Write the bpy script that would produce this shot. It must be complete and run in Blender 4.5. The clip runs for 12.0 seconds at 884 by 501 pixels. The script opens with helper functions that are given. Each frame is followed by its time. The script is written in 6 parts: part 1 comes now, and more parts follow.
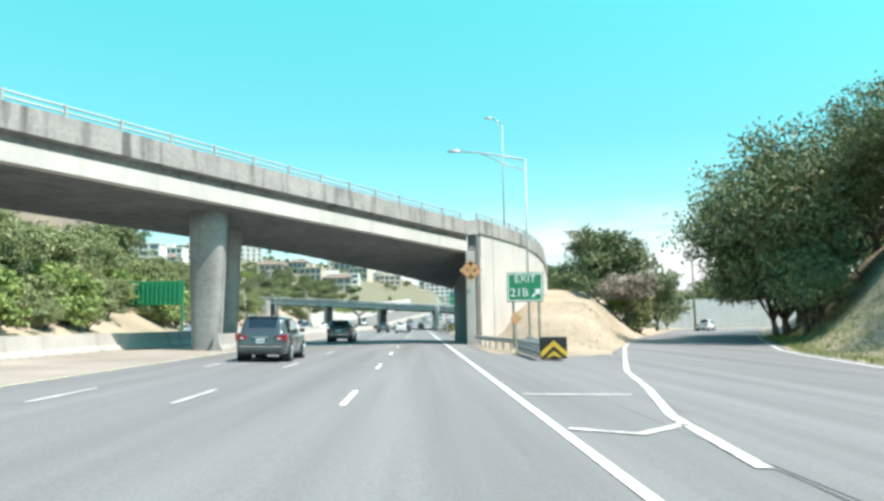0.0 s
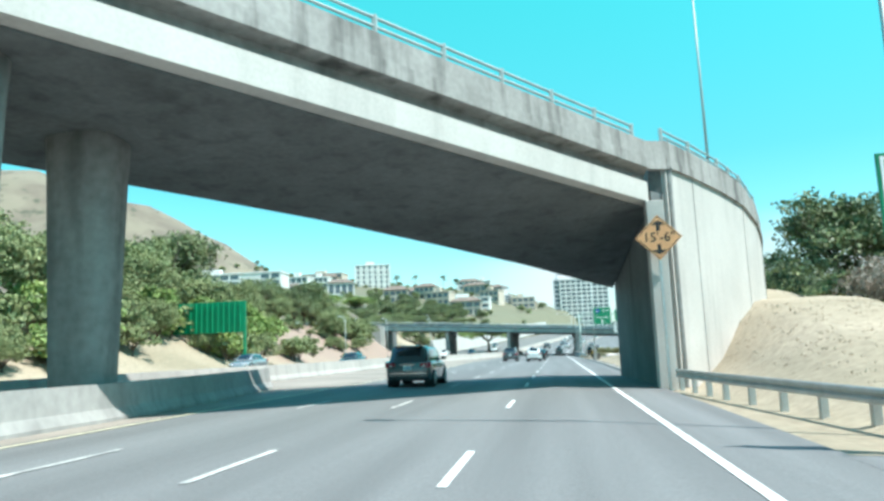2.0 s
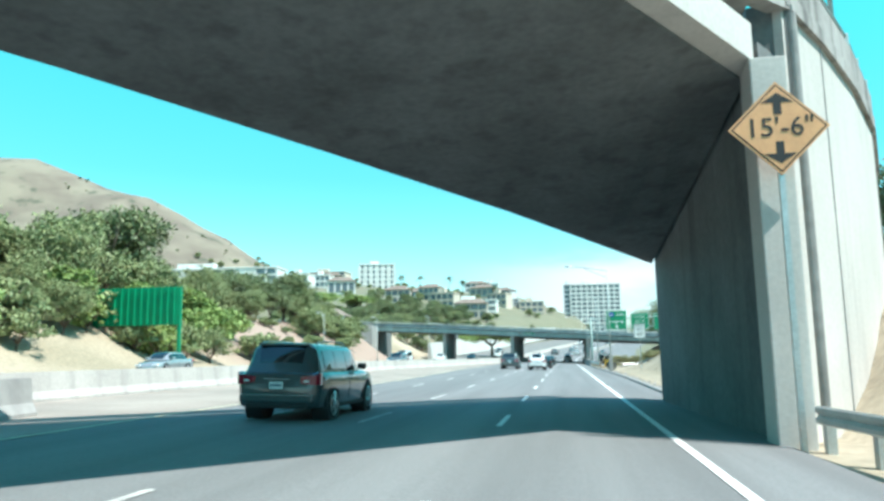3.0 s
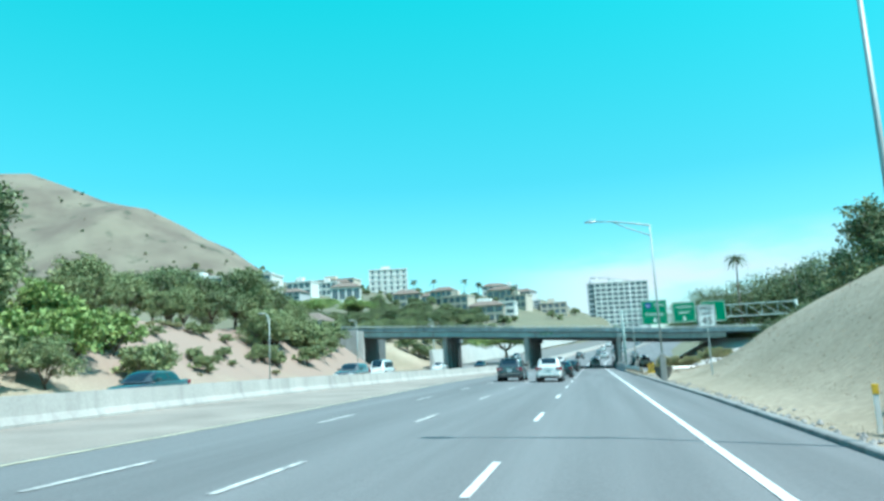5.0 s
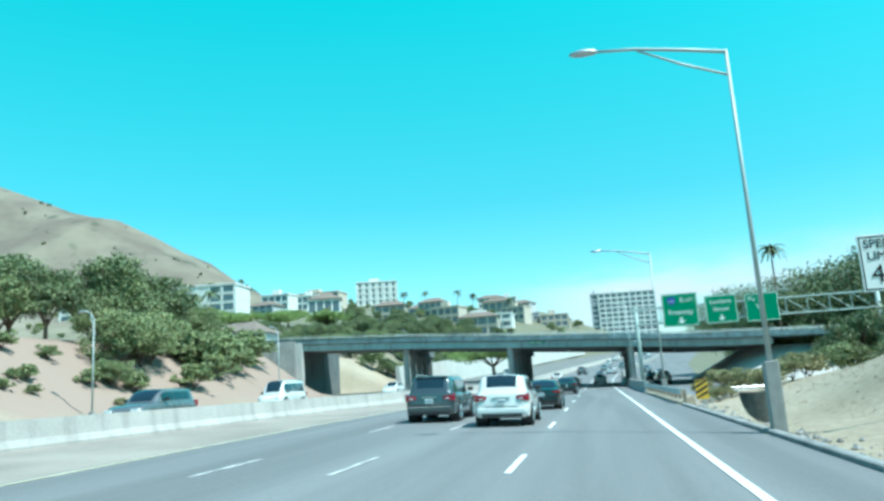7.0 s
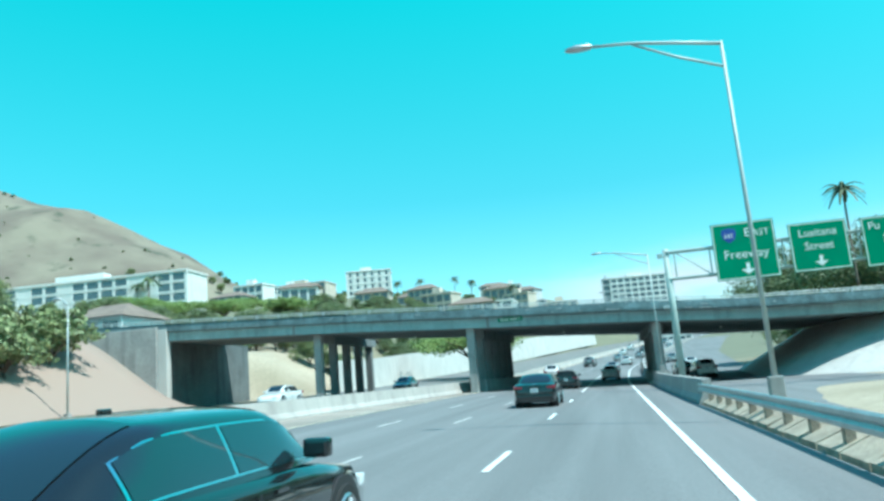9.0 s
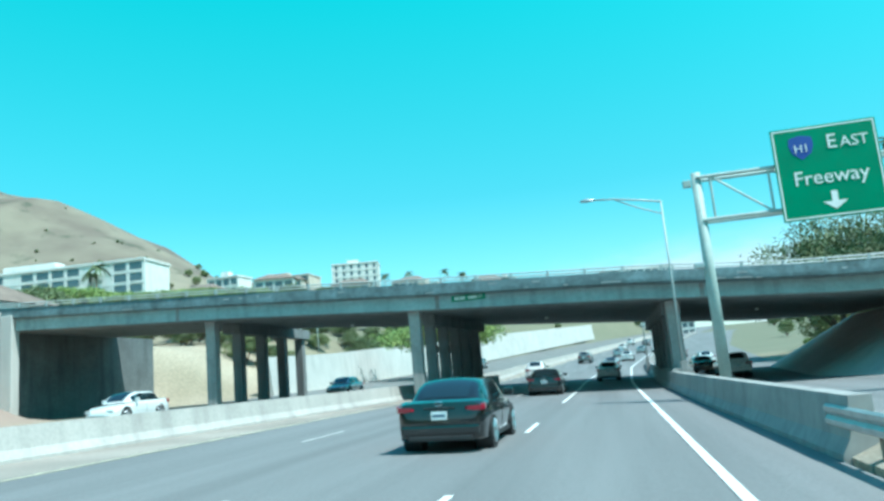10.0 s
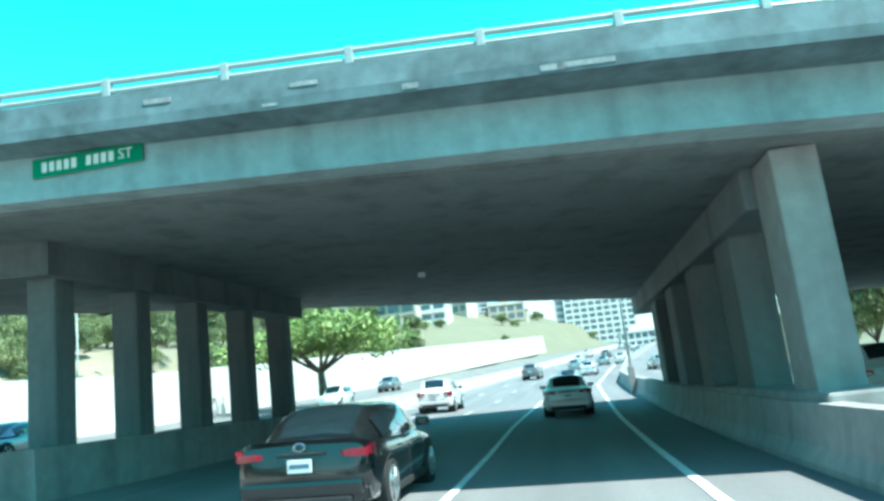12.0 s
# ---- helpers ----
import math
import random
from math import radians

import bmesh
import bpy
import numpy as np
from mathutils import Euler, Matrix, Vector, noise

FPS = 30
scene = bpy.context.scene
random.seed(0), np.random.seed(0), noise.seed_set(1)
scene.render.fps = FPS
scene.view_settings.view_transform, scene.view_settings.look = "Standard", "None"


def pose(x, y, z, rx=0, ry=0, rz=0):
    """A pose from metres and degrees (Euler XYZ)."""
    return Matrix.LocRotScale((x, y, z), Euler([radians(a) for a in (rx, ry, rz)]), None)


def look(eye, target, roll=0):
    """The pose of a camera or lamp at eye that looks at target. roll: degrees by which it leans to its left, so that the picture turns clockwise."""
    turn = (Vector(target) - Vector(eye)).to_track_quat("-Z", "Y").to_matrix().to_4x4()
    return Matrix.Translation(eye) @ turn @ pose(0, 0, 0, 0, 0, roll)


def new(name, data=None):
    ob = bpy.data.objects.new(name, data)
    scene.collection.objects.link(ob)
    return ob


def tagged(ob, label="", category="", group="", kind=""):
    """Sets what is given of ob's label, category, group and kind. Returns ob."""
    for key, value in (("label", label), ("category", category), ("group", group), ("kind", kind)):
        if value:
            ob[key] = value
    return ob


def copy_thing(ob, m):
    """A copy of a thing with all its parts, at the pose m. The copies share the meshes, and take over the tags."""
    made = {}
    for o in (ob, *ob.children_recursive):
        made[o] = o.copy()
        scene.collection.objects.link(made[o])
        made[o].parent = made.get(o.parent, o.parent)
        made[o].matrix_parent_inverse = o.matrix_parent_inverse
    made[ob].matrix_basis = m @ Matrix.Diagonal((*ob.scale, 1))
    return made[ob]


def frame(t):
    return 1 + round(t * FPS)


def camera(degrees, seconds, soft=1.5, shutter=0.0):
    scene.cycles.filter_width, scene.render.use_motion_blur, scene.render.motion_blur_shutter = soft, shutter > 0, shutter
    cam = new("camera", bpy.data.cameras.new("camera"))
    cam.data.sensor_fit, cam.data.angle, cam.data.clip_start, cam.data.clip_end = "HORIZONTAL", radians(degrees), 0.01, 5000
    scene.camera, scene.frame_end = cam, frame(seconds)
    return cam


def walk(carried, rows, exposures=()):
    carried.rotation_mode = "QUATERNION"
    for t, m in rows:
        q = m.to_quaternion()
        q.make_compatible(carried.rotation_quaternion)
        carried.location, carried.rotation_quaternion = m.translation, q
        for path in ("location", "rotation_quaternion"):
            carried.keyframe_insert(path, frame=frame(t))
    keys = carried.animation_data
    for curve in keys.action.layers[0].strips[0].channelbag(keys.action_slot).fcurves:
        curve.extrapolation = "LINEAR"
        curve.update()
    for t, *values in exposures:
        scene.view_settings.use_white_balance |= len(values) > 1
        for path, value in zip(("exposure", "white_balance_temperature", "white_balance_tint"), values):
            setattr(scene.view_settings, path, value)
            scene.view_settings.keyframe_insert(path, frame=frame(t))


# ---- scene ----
SKY_LOW, SKY_MID, SKY_TOP = (0.80, 0.90, 0.88, 1.0), (0.42, 1.14, 0.86, 1.0), (0.36, 1.84, 1.10, 1.0)
SKY_ZENITH = (0.55, 1.12, 1.08, 1.0)
SKY_STRENGTH, SUN_STRENGTH = 0.13, 4.6
EXPOSURES = ((0.0, 0.92, 6700, 16), (1.0, 0.78, 6150, 9), (2.0, 0.84, 6050, 7), (3.0, 0.95, 6000, 6), (5.0, 0.64, 5450, -3), (10.5, 0.64, 5450, -4), (11.2, 0.68, 5550, -4), (11.6, 0.86, 5650, -4), (12.0, 1.38, 5650, -4))
cam = camera(62.0, 12.0, soft=3.0)
PATH = [
    (0, (-0.445, 2.625, 1.542), (-0.380, 4.614, 1.740), -0.9),
    (0.5, (-0.471, 9.099, 1.590), (-0.410, 11.085, 1.814), -2.1),
    (1, (-0.465, 15.853, 1.614), (-0.475, 17.840, 1.847), -3.1),
    (1.5, (-0.474, 22.646, 1.562), (-0.747, 24.611, 1.819), -3.1),
    (2, (-0.494, 29.904, 1.567), (-0.786, 31.863, 1.844), -2.4),
    (2.5, (-0.459, 36.967, 1.561), (-0.769, 38.923, 1.843), -1.7),
    (3, (-0.387, 44.529, 1.563), (-0.708, 46.482, 1.851), -0.9),
    (5, (-0.330, 70.257, 1.547), (-0.708, 72.196, 1.859), -2.9),
    (5.5, (-0.402, 76.649, 1.597), (-0.774, 78.589, 1.915), -3.1),
    (6, (-0.292, 83.887, 1.493), (-0.676, 85.821, 1.829), -3.1),
    (6.5, (-0.369, 90.938, 1.585), (-0.746, 92.872, 1.930), -3.7),
    (7, (-0.261, 98.288, 1.575), (-0.642, 100.218, 1.934), -3.7),
    (9, (0.311, 131.394, 1.550), (-0.103, 133.319, 1.899), -4.9),
    (9.5, (0.333, 140.092, 1.550), (-0.090, 142.017, 1.890), -5.0),
    (10, (0.322, 148.782, 1.550), (-0.090, 150.710, 1.891), -5.1),
    (10.5, (0.290, 157.377, 1.550), (-0.121, 159.303, 1.903), -5.5),
    (11, (0.103, 165.107, 1.550), (-0.277, 167.034, 1.930), -5.8),
    (11.5, (-0.028, 172.503, 1.550), (-0.361, 174.436, 1.938), -6.2),
    (12, (-0.017, 179.798, 1.550), (-0.296, 181.742, 1.929), -6.7),
]
walk(cam, [(t, look(eye, target, roll)) for t, eye, target, roll in PATH], EXPOSURES)

# ---- world, sun ----
SUN_DIR = Vector((0.55, -0.22, 1.0)).normalized()      # towards the sun
world = bpy.data.worlds.new("world")
scene.world = world
world.use_nodes = True
wn, wl = world.node_tree.nodes, world.node_tree.links
wn.clear()
sky = wn.new("ShaderNodeTexSky")
sky.sky_type = 'NISHITA'
sky.sun_disc = False
sky.sun_elevation = math.asin(SUN_DIR.z)
sky.sun_rotation = math.atan2(SUN_DIR.x, SUN_DIR.y)
sky.air_density, sky.dust_density, sky.ozone_density = 1.0, 0.4, 1.0
sky_tint = wn.new("ShaderNodeMix")
sky_tint.data_type, sky_tint.blend_type = 'RGBA', 'MULTIPLY'
sky_tint.inputs["Factor"].default_value = 1.0
sky_dir = wn.new("ShaderNodeTexCoord")
sky_sep = wn.new("ShaderNodeSeparateXYZ")
sky_up = wn.new("ShaderNodeMapRange")
sky_up.inputs["From Min"].default_value, sky_up.inputs["From Max"].default_value = 0.0, 1.0
sky_cols = wn.new("ShaderNodeValToRGB")
sky_cols.color_ramp.elements[0].color = SKY_LOW
sky_cols.color_ramp.elements[1].color = SKY_ZENITH
for sky_at, sky_col in ((0.02, SKY_LOW), (0.24, SKY_MID), (0.50, SKY_TOP), (0.68, SKY_ZENITH)):
    sky_cols.color_ramp.elements.new(sky_at).color = sky_col
wl.new(sky_dir.outputs["Generated"], sky_sep.inputs[0])
wl.new(sky_sep.outputs["Z"], sky_up.inputs["Value"])
wl.new(sky_up.outputs["Result"], sky_cols.inputs["Fac"])
wl.new(sky_cols.outputs["Color"], sky_tint.inputs["B"])


def sky_range(socket, a, b):
    n = wn.new("ShaderNodeMapRange")
    n.interpolation_type = 'SMOOTHSTEP'
    n.inputs["From Min"].default_value, n.inputs["From Max"].default_value = a, b
    wl.new(socket, n.inputs["Value"])
    return n.outputs["Result"]


def sky_times(a, b):
    n = wn.new("ShaderNodeMath")
    n.operation = 'MULTIPLY'
    wl.new(a, n.inputs[0])
    wl.new(b, n.inputs[1])
    return n.outputs[0]


# thin white cloud low over the town ahead
cloud_map = wn.new("ShaderNodeMapping")
cloud_map.inputs["Scale"].default_value = (2.2, 2.2, 8.0)
cloud_noise = wn.new("ShaderNodeTexNoise")
cloud_noise.inputs["Scale"].default_value, cloud_noise.inputs["Detail"].default_value = 1.7, 6
wl.new(sky_dir.outputs["Generated"], cloud_map.inputs["Vector"])
wl.new(cloud_map.outputs["Vector"], cloud_noise.inputs["Vector"])
cloud = sky_times(sky_times(sky_range(cloud_noise.outputs["Fac"], 0.36, 0.60), sky_range(sky_sep.outputs["Z"], 0.17, 0.10)), sky_range(sky_sep.outputs["X"], -0.16, 0.06))
cloud_mix = wn.new("ShaderNodeMix")
cloud_mix.data_type = 'RGBA'
cloud_mix.inputs["B"].default_value = (4.3, 4.6, 4.6, 1.0)
wl.new(cloud, cloud_mix.inputs["Factor"])
sky_bg = wn.new("ShaderNodeBackground")
sky_bg.inputs["Strength"].default_value = SKY_STRENGTH
sky_out = wn.new("ShaderNodeOutputWorld")
wl.new(sky.outputs[0], sky_tint.inputs["A"])
wl.new(sky_tint.outputs["Result"], cloud_mix.inputs["A"])
wl.new(cloud_mix.outputs["Result"], sky_bg.inputs["Color"])
wl.new(sky_bg.outputs[0], sky_out.inputs[0])

sun = new("sun", bpy.data.lights.new("sun", 'SUN'))
sun.data.energy, sun.data.angle, sun.data.color = SUN_STRENGTH, radians(0.53), (1.0, 0.95, 0.86)
sun.matrix_world = look((0, 0, 0), -SUN_DIR)
sun.location = (60, -40, 120)


# ---- materials ----
def material(name, base, rough=0.8, metal=0.0, vary=0.12, scale=4.0, fine=60.0, bump=0.02, tint=None, spots=0.0, coords="Object",
             streak=0.0, spec=0.5, island=0.0, coat=0.0, stretch=None):
    """A procedural surface: base colour varied at two scales, with fine relief; streak: weather marks that run down."""
    m = bpy.data.materials.new(name)
    m.use_nodes = True
    nt = m.node_tree
    b = nt.nodes["Principled BSDF"]
    b.inputs["Roughness"].default_value, b.inputs["Metallic"].default_value = rough, metal
    b.inputs["Specular IOR Level"].default_value = spec
    b.inputs["Coat Weight"].default_value = coat
    tc = nt.nodes.new("ShaderNodeTexCoord")
    big = nt.nodes.new("ShaderNodeTexNoise")
    big.inputs["Scale"].default_value, big.inputs["Detail"].default_value = scale, 6
    if stretch:
        st = nt.nodes.new("ShaderNodeMapping")
        st.inputs["Scale"].default_value = stretch
        nt.links.new(tc.outputs[coords], st.inputs["Vector"])
        nt.links.new(st.outputs["Vector"], big.inputs["Vector"])
    else:
        nt.links.new(tc.outputs[coords], big.inputs["Vector"])
    small = nt.nodes.new("ShaderNodeTexNoise")
    small.inputs["Scale"].default_value, small.inputs["Detail"].default_value = fine, 3
    nt.links.new(tc.outputs[coords], small.inputs["Vector"])
    base = Vector(base)
    other = Vector(tint) if tint else base * (1 - 2.2 * vary)
    ramp = nt.nodes.new("ShaderNodeValToRGB")
    ramp.color_ramp.elements[0].position, ramp.color_ramp.elements[1].position = 0.32, 0.68
    ramp.color_ramp.elements[0].color = (*other, 1)
    ramp.color_ramp.elements[1].color = (*(base * (1 + vary * 0.6)), 1)
    nt.links.new(big.outputs["Fac"], ramp.inputs["Fac"])
    mix = nt.nodes.new("ShaderNodeMix")
    mix.data_type, mix.blend_type = 'RGBA', 'OVERLAY'
    mix.inputs["Factor"].default_value = min(1.0, vary * 3)
    nt.links.new(ramp.outputs["Color"], mix.inputs["A"])
    nt.links.new(small.outputs["Fac"], mix.inputs["B"])
    colour = mix.outputs["Result"]
    if streak:
        mp = nt.nodes.new("ShaderNodeMapping")
        mp.inputs["Scale"].default_value = (1.1, 1.1, 0.12)
        nt.links.new(tc.outputs[coords], mp.inputs["Vector"])
        sn = nt.nodes.new("ShaderNodeTexNoise")
        sn.inputs["Scale"].default_value, sn.inputs["Detail"].default_value = 1.3, 7
        nt.links.new(mp.outputs["Vector"], sn.inputs["Vector"])
        sr = nt.nodes.new("ShaderNodeValToRGB")
        sr.color_ramp.elements[0].position, sr.color_ramp.elements[1].position = 0.50, 0.68
        sr.color_ramp.elements[0].color = (1, 1, 1, 1)
        sr.color_ramp.elements[1].color = (1 - streak, 1 - streak, 1 - streak, 1)
        nt.links.new(sn.outputs["Fac"], sr.inputs["Fac"])
        m2 = nt.nodes.new("ShaderNodeMix")
        m2.data_type, m2.blend_type = 'RGBA', 'MULTIPLY'
        m2.inputs["Factor"].default_value = 1.0
        nt.links.new(colour, m2.inputs["A"])
        nt.links.new(sr.outputs["Color"], m2.inputs["B"])
        colour = m2.outputs["Result"]
    if island:
        gi = nt.nodes.new("ShaderNodeNewGeometry")
        hs = nt.nodes.new("ShaderNodeHueSaturation")
        mr = nt.nodes.new("ShaderNodeMapRange")
        mr.inputs["To Min"].default_value, mr.inputs["To Max"].default_value = 1 - island, 1 + island
        nt.links.new(gi.outputs["Random Per Island"], mr.inputs["Value"])
        nt.links.new(mr.outputs["Result"], hs.inputs["Value"])
        mr2 = nt.nodes.new("ShaderNodeMapRange")
        mr2.inputs["To Min"].default_value, mr2.inputs["To Max"].default_value = 0.5 + island * 0.06, 0.5 - island * 0.06
        nt.links.new(gi.outputs["Random Per Island"], mr2.inputs["Value"])
        nt.links.new(mr2.outputs["Result"], hs.inputs["Hue"])
        nt.links.new(colour, hs.inputs["Color"])
        colour = hs.outputs["Color"]
    nt.links.new(colour, b.inputs["Base Color"])
    if bump:
        bp = nt.nodes.new("ShaderNodeBump")
        bp.inputs["Strength"].default_value, bp.inputs["Distance"].default_value = 0.6, bump
        nt.links.new(small.outputs["Fac"], bp.inputs["Height"])
        nt.links.new(bp.outputs["Normal"], b.inputs["Normal"])
    return m


def glass_dark(name, base, rough=0.04):
    m = bpy.data.materials.new(name)
    m.use_nodes = True
    b = m.node_tree.nodes["Principled BSDF"]
    b.inputs["Base Color"].default_value = (*base, 1)
    b.inputs["Roughness"].default_value = rough
    b.inputs["Specular IOR Level"].default_value = 0.8
    b.inputs["Coat Weight"].default_value = 0.6
    return m


ASPHALT = material("asphalt", (0.185, 0.185, 0.185), 0.85, vary=0.11, scale=1.0, fine=25, bump=0.01, stretch=(0.9, 0.03, 1.0))
ASPHALT_OLD = material("asphalt_shoulder", (0.19, 0.185, 0.175), 0.9, vary=0.12, scale=0.4, fine=25, bump=0.01)
CONCRETE_ROAD = material("concrete_paving", (0.32, 0.275, 0.235), 0.9, vary=0.12, scale=0.3, fine=20, bump=0.01)
CONCRETE = material("concrete", (0.35, 0.34, 0.325), 0.9, vary=0.07, scale=0.5, fine=4, bump=0.012, streak=0.25)
CONCRETE_STAINED = material("concrete_stained", (0.33, 0.32, 0.305), 0.92, vary=0.10, scale=0.5, fine=5, bump=0.015, streak=0.65)
CONCRETE_PALE = material("concrete_pale", (0.52, 0.50, 0.47), 0.85, vary=0.05, scale=0.4, fine=10, bump=0.01, streak=0.12)
# Dark concrete: stained kerb and joints, and shade put into piers and slab.
CONCRETE_DARK = material("concrete_grime_and_shade", (0.28, 0.28, 0.27), 0.92, vary=0.10, scale=0.5, fine=4, bump=0.012, streak=0.35)
# Near-black concrete: the shade under the decks is put into its colour.
CONCRETE_IN_SHADE = material("concrete_in_shade", (0.145, 0.158, 0.158), 0.92, vary=0.11, scale=0.5, fine=6, bump=0.012, streak=0.3)
# Shaded version of the concrete for parts below the street overpass.
CONCRETE_HALF_SHADE = material("concrete_half_shade", (0.20, 0.22, 0.22), 0.92, vary=0.06, scale=0.5, fine=6, bump=0.012, streak=0.3)
BARRIER_CONCRETE = material("barrier_concrete", (0.44, 0.41, 0.38), 0.88, vary=0.07, scale=0.4, fine=10, bump=0.01, streak=0.2)
LINE_PAINT = material("line_paint", (0.80, 0.80, 0.78), 0.7, vary=0.10, scale=2.5, fine=30, bump=0.004, tint=(0.62, 0.62, 0.60))
WORN_PAINT = material("worn_line_paint", (0.58, 0.57, 0.54), 0.8, vary=0.25, scale=2.5, fine=14, bump=0.004, tint=(0.30, 0.30, 0.29))
YELLOW_PAINT = material("yellow_line_paint", (0.66, 0.60, 0.42), 0.75, vary=0.12, scale=2.5, fine=30, bump=0.004)
DRY_GRASS = material("dry_grass", (0.31, 0.255, 0.185), 0.95, vary=0.18, scale=0.10, fine=6.0, bump=0.06, tint=(0.21, 0.18, 0.12))
DIRT = material("red_dirt", (0.42, 0.31, 0.23), 0.95, vary=0.16, scale=0.12, fine=3.0, bump=0.08, tint=(0.30, 0.22, 0.14))
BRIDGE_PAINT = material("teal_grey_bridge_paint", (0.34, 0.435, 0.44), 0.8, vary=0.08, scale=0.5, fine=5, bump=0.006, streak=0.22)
PARAPET_PAINT = material("dark_peeling_paint", (0.135, 0.20, 0.215), 0.85, vary=0.16, scale=0.9, fine=4, bump=0.01, streak=0.3)
PEELED = material("bare_concrete_patch", (0.33, 0.35, 0.35), 0.9, vary=0.12, scale=3, fine=12, bump=0.004)
STEEL = material("galvanised_steel", (0.50, 0.52, 0.52), 0.45, metal=0.75, vary=0.08, scale=2, fine=20, bump=0.002)
PALE_STEEL = material("pale_steel", (0.43, 0.47, 0.46), 0.5, metal=0.2, vary=0.06, scale=1, fine=20, bump=0.002)
WOOD_POST = material("weathered_timber", (0.33, 0.28, 0.22), 0.9, vary=0.2, scale=3, fine=30, bump=0.01)
SIGN_GREEN = material("sign_green", (0.008, 0.22, 0.10), 0.45, vary=0.06, scale=1.5, fine=40, bump=0.0)
SIGN_WHITE = material("sign_white", (0.80, 0.80, 0.78), 0.45, vary=0.04, scale=1.5, fine=40, bump=0.0)
SIGN_ORANGE = material("sign_faded_yellow", (0.70, 0.36, 0.17), 0.5, vary=0.06, scale=2.5, fine=40, bump=0.0)
SIGN_YELLOW = material("hazard_yellow", (0.72, 0.45, 0.04), 0.5, vary=0.10, scale=2.5, fine=40, bump=0.0)
SIGN_BACK = material("sign_back_aluminium", (0.42, 0.45, 0.44), 0.5, metal=0.5, vary=0.06, scale=2, fine=30, bump=0.0)
BLACK = material("black_paint", (0.015, 0.015, 0.016), 0.6, vary=0.1, scale=3, fine=40, bump=0.0)
RUBBER = material("tyre_rubber", (0.018, 0.018, 0.018), 0.85, vary=0.1, scale=8, fine=60, bump=0.003)
ALLOY = material("alloy_rim", (0.55, 0.56, 0.57), 0.3, metal=0.9, vary=0.05, scale=8, fine=60, bump=0.0)
TAIL_RED = material("tail_lamp_red", (0.24, 0.006, 0.022), 0.12, vary=0.1, scale=9, fine=60, bump=0.0, coat=0.8)
LAMP_CLEAR = material("lamp_clear", (0.75, 0.75, 0.75), 0.1, vary=0.05, scale=9, fine=60, bump=0.0, coat=0.8)
CAR_GLASS = glass_dark("car_glass", (0.012, 0.022, 0.026))
# Lightened glass: distance haze is put into the colour of the windows.
WINDOW_GLASS = glass_dark("window_glass", (0.09, 0.12, 0.14), 0.25)
BARK = material("bark", (0.17, 0.13, 0.10), 0.95, vary=0.2, scale=2, fine=14, bump=0.03)
LEAF_OLIVE = material("leaf_olive", (0.25, 0.285, 0.125), 0.6, vary=0.15, scale=0.35, fine=4, bump=0.0, tint=(0.15, 0.185, 0.075), island=0.35)
LEAF_DEEP = material("leaf_deep_green", (0.185, 0.225, 0.095), 0.55, vary=0.15, scale=0.35, fine=4, bump=0.0, tint=(0.085, 0.115, 0.05), island=0.4)
LEAF_DARK = material("leaf_dark", (0.11, 0.15, 0.065), 0.55, vary=0.15, scale=0.35, fine=4, bump=0.0, tint=(0.06, 0.09, 0.04), island=0.35)
LEAF_BRIGHT = material("leaf_bright", (0.26, 0.34, 0.10), 0.6, vary=0.15, scale=0.35, fine=4, bump=0.0, tint=(0.16, 0.23, 0.06), island=0.35)
LEAF_DRY = material("leaf_dry_pinkish", (0.36, 0.31, 0.25), 0.7, vary=0.15, scale=0.35, fine=4, bump=0.0, island=0.3)
LEAF_STRAW = material("leaf_straw_yellow", (0.33, 0.31, 0.15), 0.7, vary=0.15, scale=0.35, fine=4, bump=0.0, island=0.3)
GANTRY_GREEN = material("gantry_sage_paint", (0.40, 0.48, 0.45), 0.55, vary=0.08, scale=1, fine=12, bump=0.002, streak=0.1)
WALL_WHITE = material("house_render_white", (0.70, 0.69, 0.66), 0.85, vary=0.05, scale=0.3, fine=3, bump=0.0, streak=0.1)
WALL_TAN = material("house_render_tan", (0.55, 0.48, 0.40), 0.85, vary=0.06, scale=0.3, fine=3, bump=0.0, streak=0.1)
WALL_GREY = material("house_render_grey", (0.48, 0.49, 0.50), 0.85, vary=0.06, scale=0.3, fine=3, bump=0.0, streak=0.1)
ROOF_BROWN = material("roof_brown", (0.22, 0.17, 0.14), 0.9, vary=0.12, scale=0.8, fine=6, bump=0.0)


